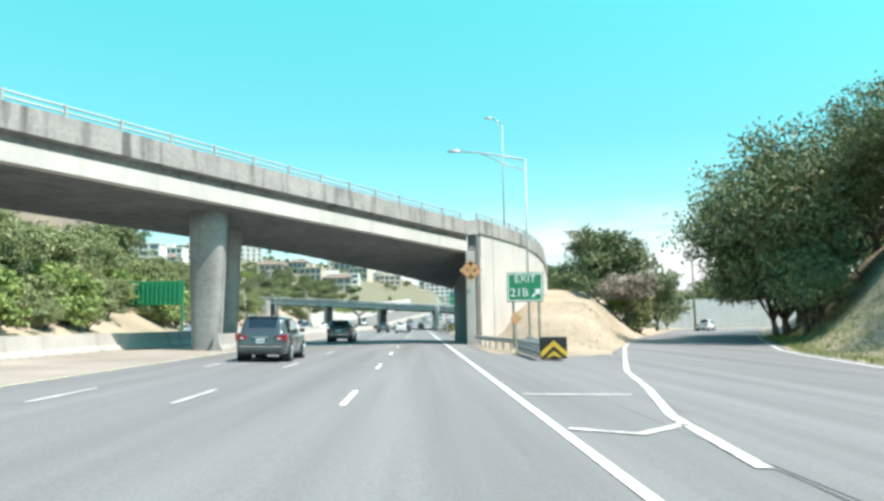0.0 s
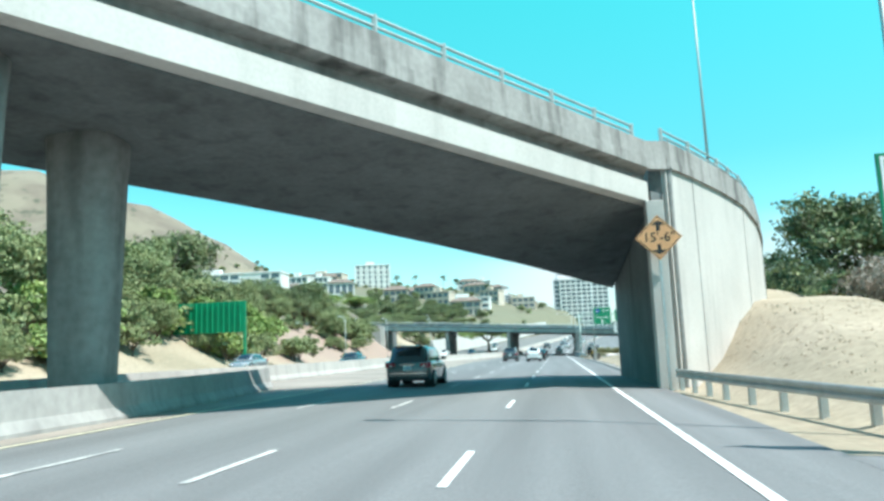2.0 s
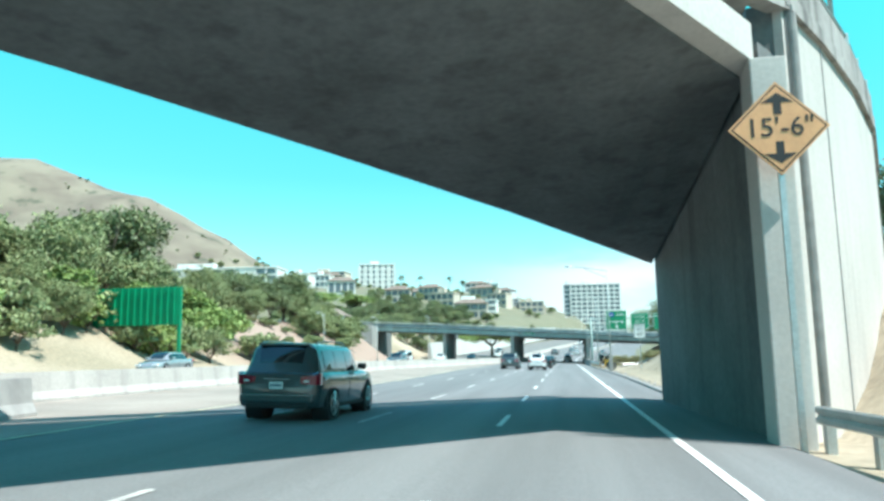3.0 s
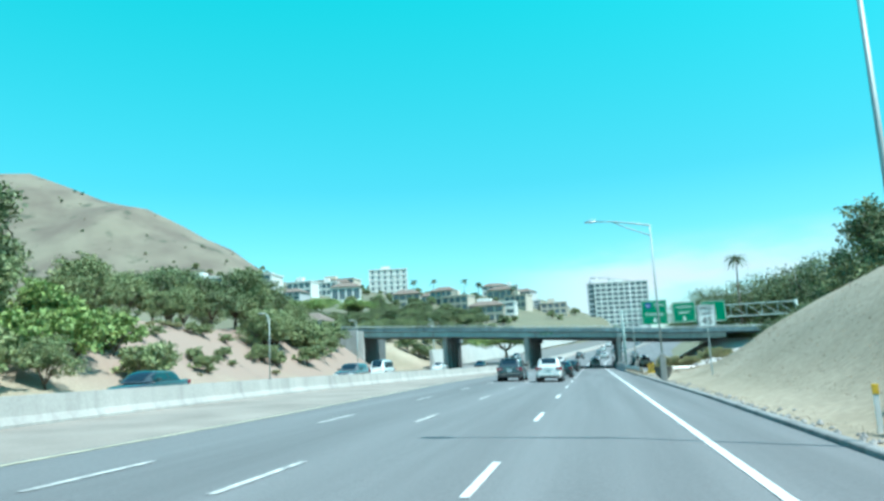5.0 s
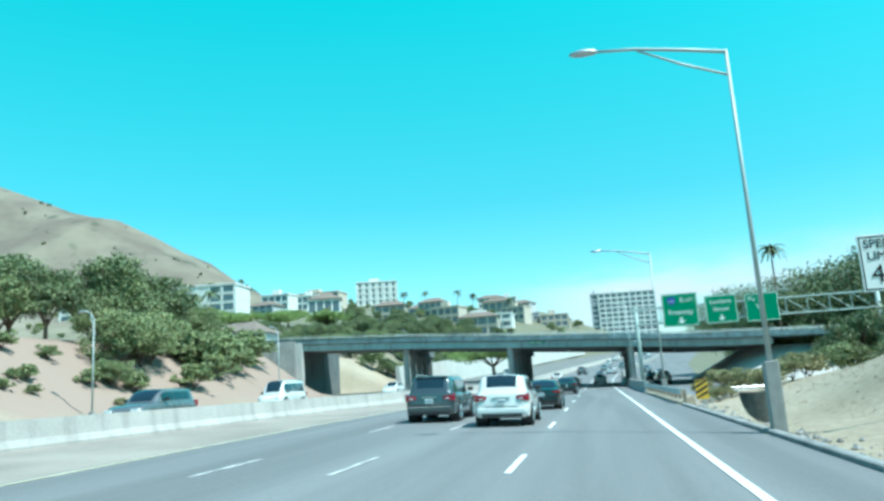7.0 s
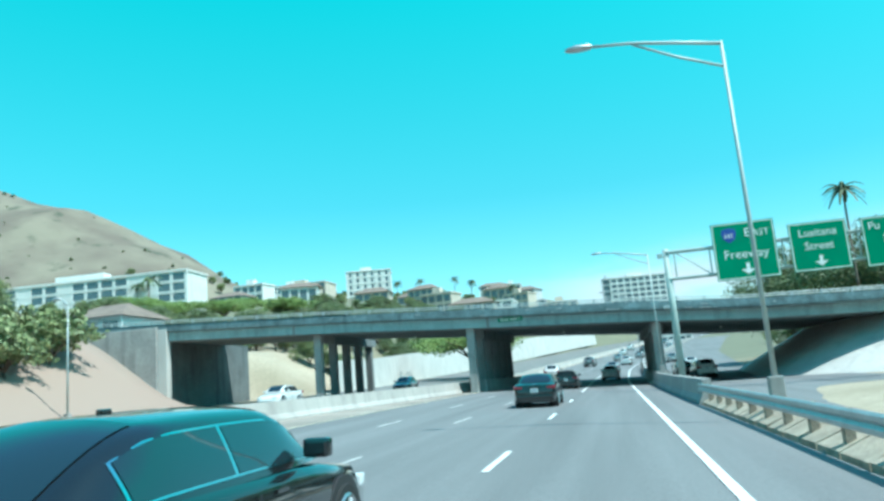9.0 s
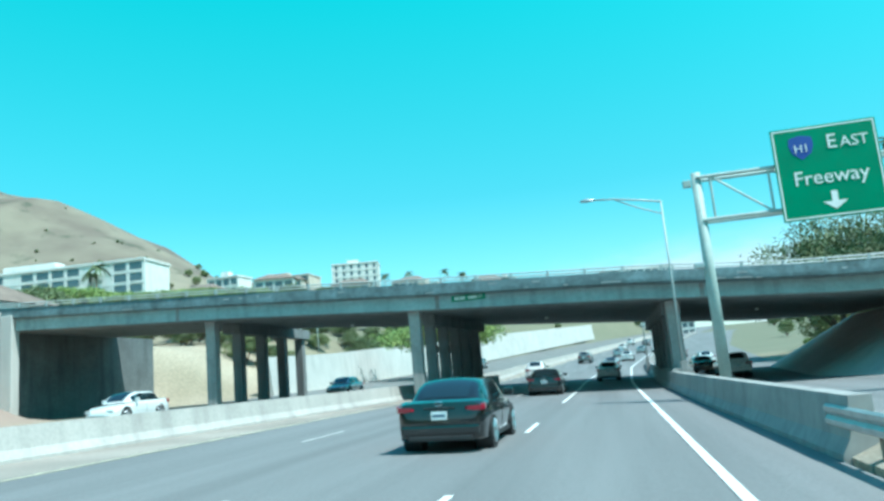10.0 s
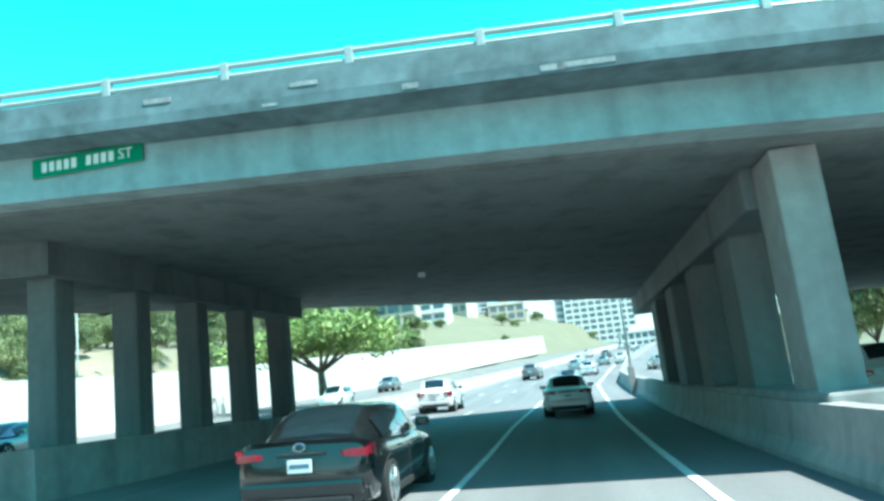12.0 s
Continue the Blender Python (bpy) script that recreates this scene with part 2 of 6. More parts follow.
def ground_material():
    """Dry grass, with bare reddish earth on the far cutting and a grey-olive hill."""
    m = material("dry_ground", (0.37, 0.305, 0.225), 0.95, vary=0.14, scale=0.10, fine=4.0, bump=0.018, tint=(0.27, 0.225, 0.155))
    nt = m.node_tree
    b = nt.nodes["Principled BSDF"]
    old = b.inputs["Base Color"].links[0].from_socket
    geo = nt.nodes.new("ShaderNodeNewGeometry")
    sep = nt.nodes.new("ShaderNodeSeparateXYZ")
    nt.links.new(geo.outputs["Position"], sep.inputs[0])
    nz = nt.nodes.new("ShaderNodeTexNoise")
    nz.inputs["Scale"].default_value, nz.inputs["Detail"].default_value = 0.15, 5
    nt.links.new(geo.outputs["Position"], nz.inputs["Vector"])

    def math_node(op, a, bb):
        n = nt.nodes.new("ShaderNodeMath")
        n.operation = op
        for i, v in enumerate((a, bb)):
            if isinstance(v, (int, float)):
                n.inputs[i].default_value = v
            else:
                nt.links.new(v, n.inputs[i])
        return n.outputs[0]

    def ramp(v, a, bb):
        n = nt.nodes.new("ShaderNodeMapRange")
        n.inputs["From Min"].default_value, n.inputs["From Max"].default_value = a, bb
        nt.links.new(v, n.inputs["Value"])
        return n.outputs["Result"]

    def blend(f, a, rgb):
        n = nt.nodes.new("ShaderNodeMix")
        n.data_type = 'RGBA'
        nt.links.new(f, n.inputs["Factor"])
        nt.links.new(a, n.inputs["A"])
        n.inputs["B"].default_value = (*rgb, 1)
        return n.outputs["Result"]

    wob = math_node('MULTIPLY', math_node('SUBTRACT', nz.outputs["Fac"], 0.5), 14.0)
    xx = math_node('ADD', sep.outputs["X"], wob)
    yy = math_node('ADD', sep.outputs["Y"], wob)
    earth = math_node('MULTIPLY', math_node('MULTIPLY', ramp(xx, -30.0, -35.0), ramp(xx, -56.0, -48.0)), math_node('MULTIPLY', ramp(yy, 108.0, 122.0), ramp(yy, 196.0, 184.0)))
    col = blend(earth, old, (0.31, 0.225, 0.18))
    town = math_node('MULTIPLY', ramp(yy, 225.0, 260.0), ramp(xx, -175.0, -120.0))
    col = blend(math_node('MULTIPLY', town, 0.85), col, (0.13, 0.135, 0.085))
    hill = math_node('MULTIPLY', ramp(xx, -120.0, -175.0), ramp(sep.outputs["Z"], 14.0, 40.0))
    col = blend(math_node('MULTIPLY', hill, 0.85), col, (0.19, 0.168, 0.125))
    dry = nt.nodes.new("ShaderNodeTexNoise")
    dry.inputs["Scale"].default_value, dry.inputs["Detail"].default_value = 0.035, 8
    nt.links.new(geo.outputs["Position"], dry.inputs["Vector"])
    col = blend(math_node('MULTIPLY', hill, ramp(dry.outputs["Fac"], 0.42, 0.62)), col, (0.145, 0.118, 0.092))
    clump = nt.nodes.new("ShaderNodeTexNoise")
    clump.inputs["Scale"].default_value, clump.inputs["Detail"].default_value = 0.11, 6
    nt.links.new(geo.outputs["Position"], clump.inputs["Vector"])
    scrub = math_node('MULTIPLY', hill, ramp(clump.outputs["Fac"], 0.60, 0.70))
    col = blend(scrub, col, (0.085, 0.088, 0.06))
    nt.links.new(col, b.inputs["Base Color"])
    return m


GROUND = ground_material()

# ---- mesh helpers ----
def part(name, bm, mat, parent=None, label="", smooth=False):
    me = bpy.data.meshes.new(name)
    bmesh.ops.recalc_face_normals(bm, faces=bm.faces)
    bm.to_mesh(me)
    bm.free()
    if smooth:
        for p in me.polygons:
            p.use_smooth = True
    me.materials.append(mat)
    ob = new(name, me)
    if parent:
        ob.parent = parent
    if label:
        ob["label"] = label
    return ob


def thing(name, m, label, category, group="", kind=""):
    e = new(name)
    e.empty_display_size = 0.2
    e.matrix_basis = m
    return tagged(e, label, category, group, kind)


def add_box(bm, x0, x1, y0, y1, z0, z1, bevel=0.0):
    vs = [bm.verts.new((x, y, z)) for z in (z0, z1) for y in (y0, y1) for x in (x0, x1)]
    fs = [bm.faces.new([vs[i] for i in q]) for q in ((0, 2, 3, 1), (4, 5, 7, 6), (0, 1, 5, 4), (2, 6, 7, 3), (0, 4, 6, 2), (1, 3, 7, 5))]
    if bevel:
        es = list({e for f in fs for e in f.edges})
        bmesh.ops.bevel(bm, geom=es, offset=bevel, segments=2, affect='EDGES', profile=0.6)
    return bm


def box(x0, x1, y0, y1, z0, z1, bevel=0.0):
    return add_box(bmesh.new(), x0, x1, y0, y1, z0, z1, bevel)


def add_tube(bm, a, b, r0, r1=None, n=10):
    a, b = Vector(a), Vector(b)
    r1 = r0 if r1 is None else r1
    q = (b - a).to_track_quat('Z', 'Y')
    rings = []
    for p, r in ((a, r0), (b, r1)):
        rings.append([bm.verts.new(p + q @ Vector((r * math.cos(k * 2 * math.pi / n), r * math.sin(k * 2 * math.pi / n), 0))) for k in range(n)])
    for k in range(n):
        bm.faces.new((rings[0][k], rings[0][(k + 1) % n], rings[1][(k + 1) % n], rings[1][k]))
    bm.faces.new(rings[0][::-1])
    bm.faces.new(rings[1])
    return bm


def tube(a, b, r0, r1=None, n=10):
    return add_tube(bmesh.new(), a, b, r0, r1, n)


def add_path_tube(bm, pts, radii, n=8):
    """A tube along several points."""
    rings = []
    for i, p in enumerate(pts):
        d = Vector(pts[min(i + 1, len(pts) - 1)]) - Vector(pts[max(i - 1, 0)])
        q = d.to_track_quat('Z', 'Y')
        rings.append([bm.verts.new(Vector(p) + q @ Vector((radii[i] * math.cos(k * 2 * math.pi / n), radii[i] * math.sin(k * 2 * math.pi / n), 0))) for k in range(n)])
    for a, b in zip(rings, rings[1:]):
        for k in range(n):
            bm.faces.new((a[k], a[(k + 1) % n], b[(k + 1) % n], b[k]))
    bm.faces.new(rings[0][::-1])
    bm.faces.new(rings[-1])
    return bm


def sweep(profile, path, close=True, cap=True):
    """A closed profile of (offset, height) carried along path points (x, y, z, nx, ny): n is the sideways direction."""
    bm = bmesh.new()
    rings = [[bm.verts.new((x + nx * o, y + ny * o, z + h)) for o, h in profile] for x, y, z, nx, ny in path]
    n = len(profile)
    for a, b in zip(rings, rings[1:]):
        for k in range(n if close else n - 1):
            bm.faces.new((a[k], a[(k + 1) % n], b[(k + 1) % n], b[k]))
    if cap and close:
        bm.faces.new(rings[0][::-1])
        bm.faces.new(rings[-1])
    return bm


def writing(text, size, parent, m, mat, name="lettering", depth=0.004):
    """Raised letters as a mesh, standing in the local x-z plane and facing -y."""
    cu = bpy.data.curves.new(name, 'FONT')
    cu.body, cu.size, cu.extrude, cu.align_x, cu.align_y = text, size, depth, 'CENTER', 'CENTER'
    cu.resolution_u = 3
    tmp = bpy.data.objects.new(name, cu)
    scene.collection.objects.link(tmp)
    me = bpy.data.meshes.new_from_object(tmp.evaluated_get(bpy.context.evaluated_depsgraph_get()))
    bpy.data.objects.remove(tmp)
    me.materials.append(mat)
    ob = new(name, me)
    ob.parent = parent
    ob.matrix_basis = m @ pose(0, 0, 0, 90, 0, 0)
    return ob


# ---- lie of the land ----
def lerp(a, b, t):
    return a + (b - a) * t


def table(x, rows):
    """Value at x from (x, value) rows, straight between them."""
    if x <= rows[0][0]:
        return rows[0][1]
    for (a, va), (b, vb) in zip(rows, rows[1:]):
        if x <= b:
            return lerp(va, vb, (x - a) / (b - a))
    return rows[-1][1]


def smooth01(t):
    t = min(1.0, max(0.0, t))
    return t * t * (3 - 2 * t)


BANK = ((100, 0.028), (150, 0.026), (190, 0.035))


def grade(y):
    """The road's own rise along its length."""
    return table(y, ((195, 0.0), (230, 0.5), (300, 3.2), (400, 8.5), (520, 15.0)))


def bend(y):
    """How far the road swings to the right ahead of the second overpass."""
    return table(y, ((205, 0.0), (240, 0.9), (300, 6.5), (400, 23.0), (520, 52.0)))


def road_z(x, y):
    return grade(y) + table(y, BANK) * (1.55 - min(8.0, max(-30.0, x)))


def left_barrier_x(y):
    return table(y, ((40, -15.2), (80, -15.4), (110, -17.0), (145, -15.6), (188, -11.9), (215, -11.7))) + bend(y)


def left_line_x(y):
    return table(y, ((40, -9.9), (90, -10.1), (125, -11.4), (160, -11.4), (188, -10.8), (215, -10.6))) + bend(y)


def right_edge_x(y):
    return table(y, ((36, 3.4), (60, 3.4), (100, 3.7), (135, 3.4), (175, 3.1), (215, 3.2))) + bend(y)


def exit_left_x(y):
    """Left edge of the exit ramp, and of its paving."""
    return table(y, ((-60, 1.6), (10, 3.0), (20, 5.0), (30, 7.5), (44, 10.4), (74, 20.5), (100, 32), (133, 45), (175, 72)))


def exit_right_x(y):
    return table(y, ((-60, 9.5), (10, 11.5), (28, 15.9), (40, 18.7), (60, 27.0), (85, 38.0), (110, 50.0), (133, 62), (175, 90)))


def terrain(x, y):
    """Height of the natural ground."""
    z = road_z(x, y) - 0.06
    n = noise.noise((x * 0.05, y * 0.05, 0.3)) * 0.7 + noise.noise((x * 0.17, y * 0.17, 1.3)) * 0.25
    # cutting on the far side of the opposite carriageway
    far_edge = -31.5 + bend(y) - 8.2 * smooth01((y - 186.5) / 3.0) * (1 - smooth01((y - 207) / 9.0))      # level ground under the street overpass
    if x < far_edge:
        d = far_edge - x
        top = table(y, ((0, 6.5), (60, 6.0), (100, 6.2), (150, 7.0), (185, 7.0), (230, 6.0), (300, 9.0)))
        rise = top * smooth01(d / 14.0) + min(12.0, max(0.0, d - 15.0) * 0.05)
        z = max(z, road_z(-30, y) - 0.1 + rise + n * smooth01(d / 6.0))
    # embankment beside the through lanes
    if x > 4.4 and 60 < y < 175:
        d = x - right_edge_x(y) - 1.2
        h = table(y, ((60, 0.0), (71, 4.4), (80, 5.3), (105, 5.8), (122, 4.4), (135, 1.9), (150, 0.5), (175, 0.0)))
        z += max(0.0, h * smooth01(d / 9.5)) * (1 - smooth01((x - exit_left_x(y) + 11.0) / 9.0)) + (n * 0.3 * smooth01(d / 3.0) if h > 0.5 else 0)
    # mound between the ramp and the freeway, up to the curved wall
    if 36 < y <= 110 and x > 5.0:
        mid = 0.5 * (5.0 + exit_left_x(y))
        half = max(1.0, mid - 5.0)
        d = 1 - min(1.0, abs(x - mid) / half)
        z = max(z, road_z(x, y) - 0.06 + table(y, ((38, 0.0), (46, 0.5), (60, 2.9), (72, 4.0), (90, 4.3), (110, 3.4))) * smooth01(d * 1.5) + n * 0.15 * smooth01(d * 3))
    # bank to the right of the exit ramp
    if -80 < y < 140 and x > exit_right_x(y) + 1.0:
        d = x - exit_right_x(y) - 1.0
        z += table(y, ((-80, 8.0), (60, 8.0), (90, 6.5), (140, 4.0))) * smooth01(d / 11.0) + n * 0.4 * smooth01(d / 4)
    # beyond the second overpass: hillside town ahead
    if y > 215:
        d = y - 215
        side = abs(x - bend(y) + 4) - 30
        if side > 0:
            z += smooth01(side / 60.0) * (table(y, ((215, 0), (300, 5), (420, 10), (520, 15), (700, 17))) * (0.55 if x > 0 else 1.0))
        if x < -40:
            z += smooth01((-40 - x) / 120.0) * smooth01(d / 120.0) * 6
    # dry cinder-cone hill: a crest line that falls off before and behind
    crest = table(x, ((-900, 30), (-560, 96), (-420, 122), (-324, 124), (-301, 121), (-283, 113), (-256, 99), (-237, 98), (-217, 85), (-190, 70), (-162, 53), (-130, 34), (-90, 12), (-40, 0)))
    if crest > 0:
        fall = 1 - smooth01(abs(y - 430) / (170.0 if y < 430 else 260.0))
        z = max(z, crest * fall * (1 + 0.05 * noise.noise((x * 0.03, y * 0.03, 4.0)) * min(1.0, abs(y - 430) / 40)) + (2 * noise.noise((x * 0.08, y * 0.08, 9.0)) - 7 * abs(noise.noise((x * 0.028, y * 0.012, 2.0))) * min(1.0, abs(y - 430) / 60) + 2.2 * noise.noise((x * 0.11, y * 0.02, 5.0))) * fall)
    # distant rise so that the sheet meets the sky ahead
    z += smooth01((y - 900) / 1500.0) * 20
    return z


def grid_axis(fine_from, fine_to, step, far_from, far_to):
    a = list(np.arange(fine_from, fine_to + 0.01, step))
    left, s = [], step
    v = fine_from
    while v > far_from:
        s *= 1.07
        v -= s
        left.append(v)
    right, s = [], step
    v = fine_to
    while v < far_to:
        s *= 1.07
        v += s
        right.append(v)
    return [*left[::-1], *a, *right]


def sheet(xs, ys, height, mat, name, label, kind="structure"):
    me = bpy.data.meshes.new(name)
    vs = [(x, y, height(x, y)) for y in ys for x in xs]
    n = len(xs)
    fs = [(j * n + i, j * n + i + 1, (j + 1) * n + i + 1, (j + 1) * n + i) for j in range(len(ys) - 1) for i in range(n - 1)]
    me.from_pydata(vs, [], fs)
    for p in me.polygons:
        p.use_smooth = True
    me.materials.append(mat)
    return tagged(new(name, me), label, name, kind=kind)


GROUND_XS = grid_axis(-70, 45, 1.5, -3500, 3500)
GROUND_YS = grid_axis(-30, 240, 2.0, -2500, 4200)
ground = sheet(GROUND_XS, GROUND_YS, lambda x, y: terrain(x, y), GROUND, "ground", "dry tan grass and bare earth, sloping banks beside the freeway")


def strip(name, left, right, ys, mat, label, lift=0.0, parts=6, height=road_z):
    """A ribbon of paving between two edges given along y."""
    bm = bmesh.new()
    rows = []
    for y in ys:
        a, b = left(y), right(y)
        rows.append([bm.verts.new((lerp(a, b, k / parts), y, height(lerp(a, b, k / parts), y) + lift)) for k in range(parts + 1)])
    for r0, r1 in zip(rows, rows[1:]):
        for k in range(parts):
            bm.faces.new((r0[k], r0[k + 1], r1[k + 1], r1[k]))
    return tagged(part(name, bm, mat), label, "road", kind="structure")


ROAD_YS = [*np.arange(-80, 240, 4.0), *np.arange(240, 530, 10.0)]
road = strip("road", left_line_x, lambda y: right_edge_x(y) - 0.0, ROAD_YS, ASPHALT, "grey asphalt freeway lanes with white lane lines", 0.0, 8)
strip("shoulder", left_barrier_x, lambda y: left_line_x(y), ROAD_YS, CONCRETE_ROAD, "pale tan concrete shoulder beside the median barrier", 0.0, 4)
strip("opposite_carriageway", lambda y: -30.5 + bend(y), lambda y: left_barrier_x(y), ROAD_YS, ASPHALT_OLD, "pale asphalt opposite carriageway behind the median barrier", -0.01, 5)
strip("gore", lambda y: 3.3, lambda y: exit_left_x(y) + 0.2, list(np.arange(8, 44, 3.0)), ASPHALT, "asphalt gore area between freeway and exit ramp", 0.004, 4)
strip("exit_ramp", lambda y: max(3.35, exit_left_x(y)) if y < 12 else exit_left_x(y), exit_right_x, list(np.arange(-80, 142, 4.0)), ASPHALT, "grey asphalt exit ramp curving away", 0.008, 5)


# ---- painted lines: each line one mesh, lying 4 mm above the paving ----
def line(name, pts, width, mat, label, lift=0.012):
    bm = bmesh.new()
    rows = []
    for i, (x, y) in enumerate(pts):
        a, b = Vector(pts[max(0, i - 1)]), Vector(pts[min(len(pts) - 1, i + 1)])
        d = (b - a).normalized()
        n = Vector((d.y, -d.x)) * width / 2
        rows.append([bm.verts.new((x + s * n.x, y + s * n.y, road_z(x + s * n.x, y + s * n.y) + lift)) for s in (-1, 1)])
    for r0, r1 in zip(rows, rows[1:]):
        bm.faces.new((r0[0], r0[1], r1[1], r1[0]))
    return tagged(part(name, bm, mat), label, "road marking", kind="structure")


ys_line = [float(v) for v in ROAD_YS]
line("edge_line", [(1.55 + bend(y), y) for y in ys_line], 0.15, LINE_PAINT, "solid white edge line on asphalt")
line("median_line", [(left_line_x(y) + 0.25, y) for y in ys_line], 0.13, YELLOW_PAINT, "faded yellow median edge line")
DASHES = (-19.7, -7.8, 4.1, 16.2, 27.1, 38.2, 49.3, 60.5, 69.4, 78.6, 89.0, 100.0, 110.6, 121.2, 132.2, 143.2, 155.2, 166.6, 177.4, 189, 201, 213, 225, 237, 249, 261, 273, 285, 297, 309)
for lane_x in (-1.85, -4.9, -7.5):
    for y in DASHES:
        if y > 172 and lane_x > -2:
            continue
        x = lane_x + bend(y)
        line("lane_dash", [(x, y), (x + bend(y + 2.9) - bend(y), y + 2.9)], 0.12, LINE_PAINT if lane_x > -2 else WORN_PAINT, "white dashed lane line" if lane_x > -2 else "worn white dashed lane line")
line("lane_line", [(-1.85 + bend(y), y) for y in ys_line if 178 < y < 330], 0.13, LINE_PAINT, "solid white lane line past the overpass")
# gore markings
line("ramp_edge_line", [(3.2, 10.5), (3.75, 15), (5.0, 20.2), (6.4, 27), (9.0, 36.5), (12.2, 48), (16.5, 62), (20.8, 74)], 0.20, WORN_PAINT, "white line along the exit ramp", 0.016)
for pts in (((1.7, 13.4), (2.6, 12.9), (3.6, 14.0)), ((1.75, 18.6), (4.2, 18.8))):
    line("gore_chevron", list(pts), 0.22, WORN_PAINT, "white chevron marking in the gore", 0.016)
line("ramp_kerb_line", [(exit_right_x(y) - 0.5, y) for y in np.arange(0, 90, 6.0)], 0.12, LINE_PAINT, "white right edge line of the ramp", 0.016)


# ---- barriers ----
def path_of(fx, ys, up=0.0):
    out = []
    for y in ys:
        x = fx(y)
        dx = fx(y + 1) - fx(y - 1)
        d = Vector((dx, 2.0)).normalized()
        out.append((x, y, road_z(x, y) + up, -d.y, d.x))      # sideways: to the left
    return out


JERSEY = ((0, -0.1), (0, 0.08), (0.13, 0.30), (0.20, 0.86), (0.40, 0.86), (0.47, 0.30), (0.60, 0.08), (0.60, -0.1))
median = part("median_barrier", sweep(JERSEY, path_of(left_barrier_x, [*np.arange(-80, 250, 5.0), *np.arange(250, 520, 12.0)])), BARRIER_CONCRETE)
tagged(median, "long pale concrete median barrier, weathered", "barrier", kind="structure")
kerb = part("kerb", sweep(((0, -0.1), (0, 0.08), (-0.03, 0.10), (-0.20, 0.10), (-0.20, -0.1)), path_of(right_edge_x, np.arange(72, 136, 3.0))), CONCRETE_DARK)
tagged(kerb, "low stained concrete kerb below a dry grass bank", "kerb", kind="structure")
right_wall = part("right_barrier", sweep(((0, -0.1), (0, 0.10), (-0.12, 0.3), (-0.18, 0.88), (-0.48, 0.88), (-0.48, -0.1)), path_of(right_edge_x, [*np.arange(160, 250, 4.0), *np.arange(250, 420, 10.0)])), CONCRETE)
tagged(right_wall, "grey concrete barrier between freeway and merging lanes", "barrier", kind="structure")
strip("merging_road", lambda y: right_edge_x(y) + 0.5, lambda y: right_edge_x(y) + 13.0, [*np.arange(150, 250, 5.0), *np.arange(250, 420, 12.0)], ASPHALT, "asphalt merging lanes beside the freeway", 0.0, 4)


# ---- first overpass ----
PIERS = ((-11.5, 41.6, 7.45, 1.16), (-11.85, 46.4, 7.35, 1.08))
O1 = Vector((-7.12, 44.13))
D1 = Vector((0.585, 0.811))
N1 = Vector((-0.811, 0.585))          # across the deck, away from the viewer
WIDTH1 = 7.85


def near_low(s):
    return table(s, ((-60, 9.6), (-16, 8.10), (17.5, 7.05), (30, 6.7)))


def far_low(s):
    return table(s, ((-60, 9.4), (2.3, 6.95), (9.3, 6.57), (19, 5.77), (27.7, 4.8), (60, 3.0)))


def deck_point(s, w, dz):
    p = O1 + D1 * s + N1 * w
    f = w / WIDTH1
    return (p.x, p.y, lerp(near_low(s), far_low(s + w * 0.0), f) + dz)


def deck_solid(s_list, ring):
    """A solid swept along the deck: ring of (across, height above the soffit)."""
    bm = bmesh.new()
    rings = [[bm.verts.new(deck_point(s + w * skew_of(s), w, h)) for w, h in ring] for s in s_list]
    n = len(ring)
    for a, b in zip(rings, rings[1:]):
        for k in range(n):
            bm.faces.new((a[k], a[(k + 1) % n], b[(k + 1) % n], b[k]))
    bm.faces.new(rings[0][::-1])
    bm.faces.new(rings[-1])
    return bm


END1 = 17.9


def skew_of(s):
    """The far end of the deck reaches further along, so that its end follows the abutment."""
    return 1.25 * smooth01((s - 4) / (END1 - 4)) if s > 4 else 0.0


overpass = thing("overpass", pose(0, 0, 0), "skewed concrete overpass with stained parapet and pale girder", "overpass", kind="structure")
S1 = [-60, -50, -40, -30, -22, -16, -10, -5, 0, 4, 7, 10, 13, 15.5, END1]
part("girder", deck_solid(S1, ((0, 0), (0, 0.76), (WIDTH1, 0.76), (WIDTH1, 0), (WIDTH1 - 0.4, -0.02), (0.4, -0.02))), CONCRETE_PALE, overpass, "pale smooth concrete box girder")
# Thin added sheet whose dark colour holds the shade below the deck.
part("soffit", deck_solid(S1, ((0.42, -0.08), (0.42, -0.024), (WIDTH1 - 0.02, -0.024), (WIDTH1 - 0.02, -0.08))), CONCRETE_IN_SHADE, overpass, "dark underside of the deck, shade put into its colour")
# Darker slab colour adds shade to the recess below the parapet.
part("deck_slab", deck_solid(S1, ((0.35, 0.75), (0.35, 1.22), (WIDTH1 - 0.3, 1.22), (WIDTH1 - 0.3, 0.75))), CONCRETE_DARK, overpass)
part("parapet", deck_solid(S1, ((-0.22, 1.22), (-0.22, 1.62), (-0.18, 1.64), (-0.16, 2.32), (0.10, 2.32), (0.14, 1.5), (0.7, 1.5), (0.7, 1.215))), CONCRETE_STAINED, overpass, "black-stained concrete parapet")
part("far_parapet", deck_solid(S1, ((WIDTH1 - 0.1, 1.20), (WIDTH1 - 0.1, 2.32), (WIDTH1 + 0.2, 2.32), (WIDTH1 + 0.2, 1.20))), CONCRETE_STAINED, overpass)


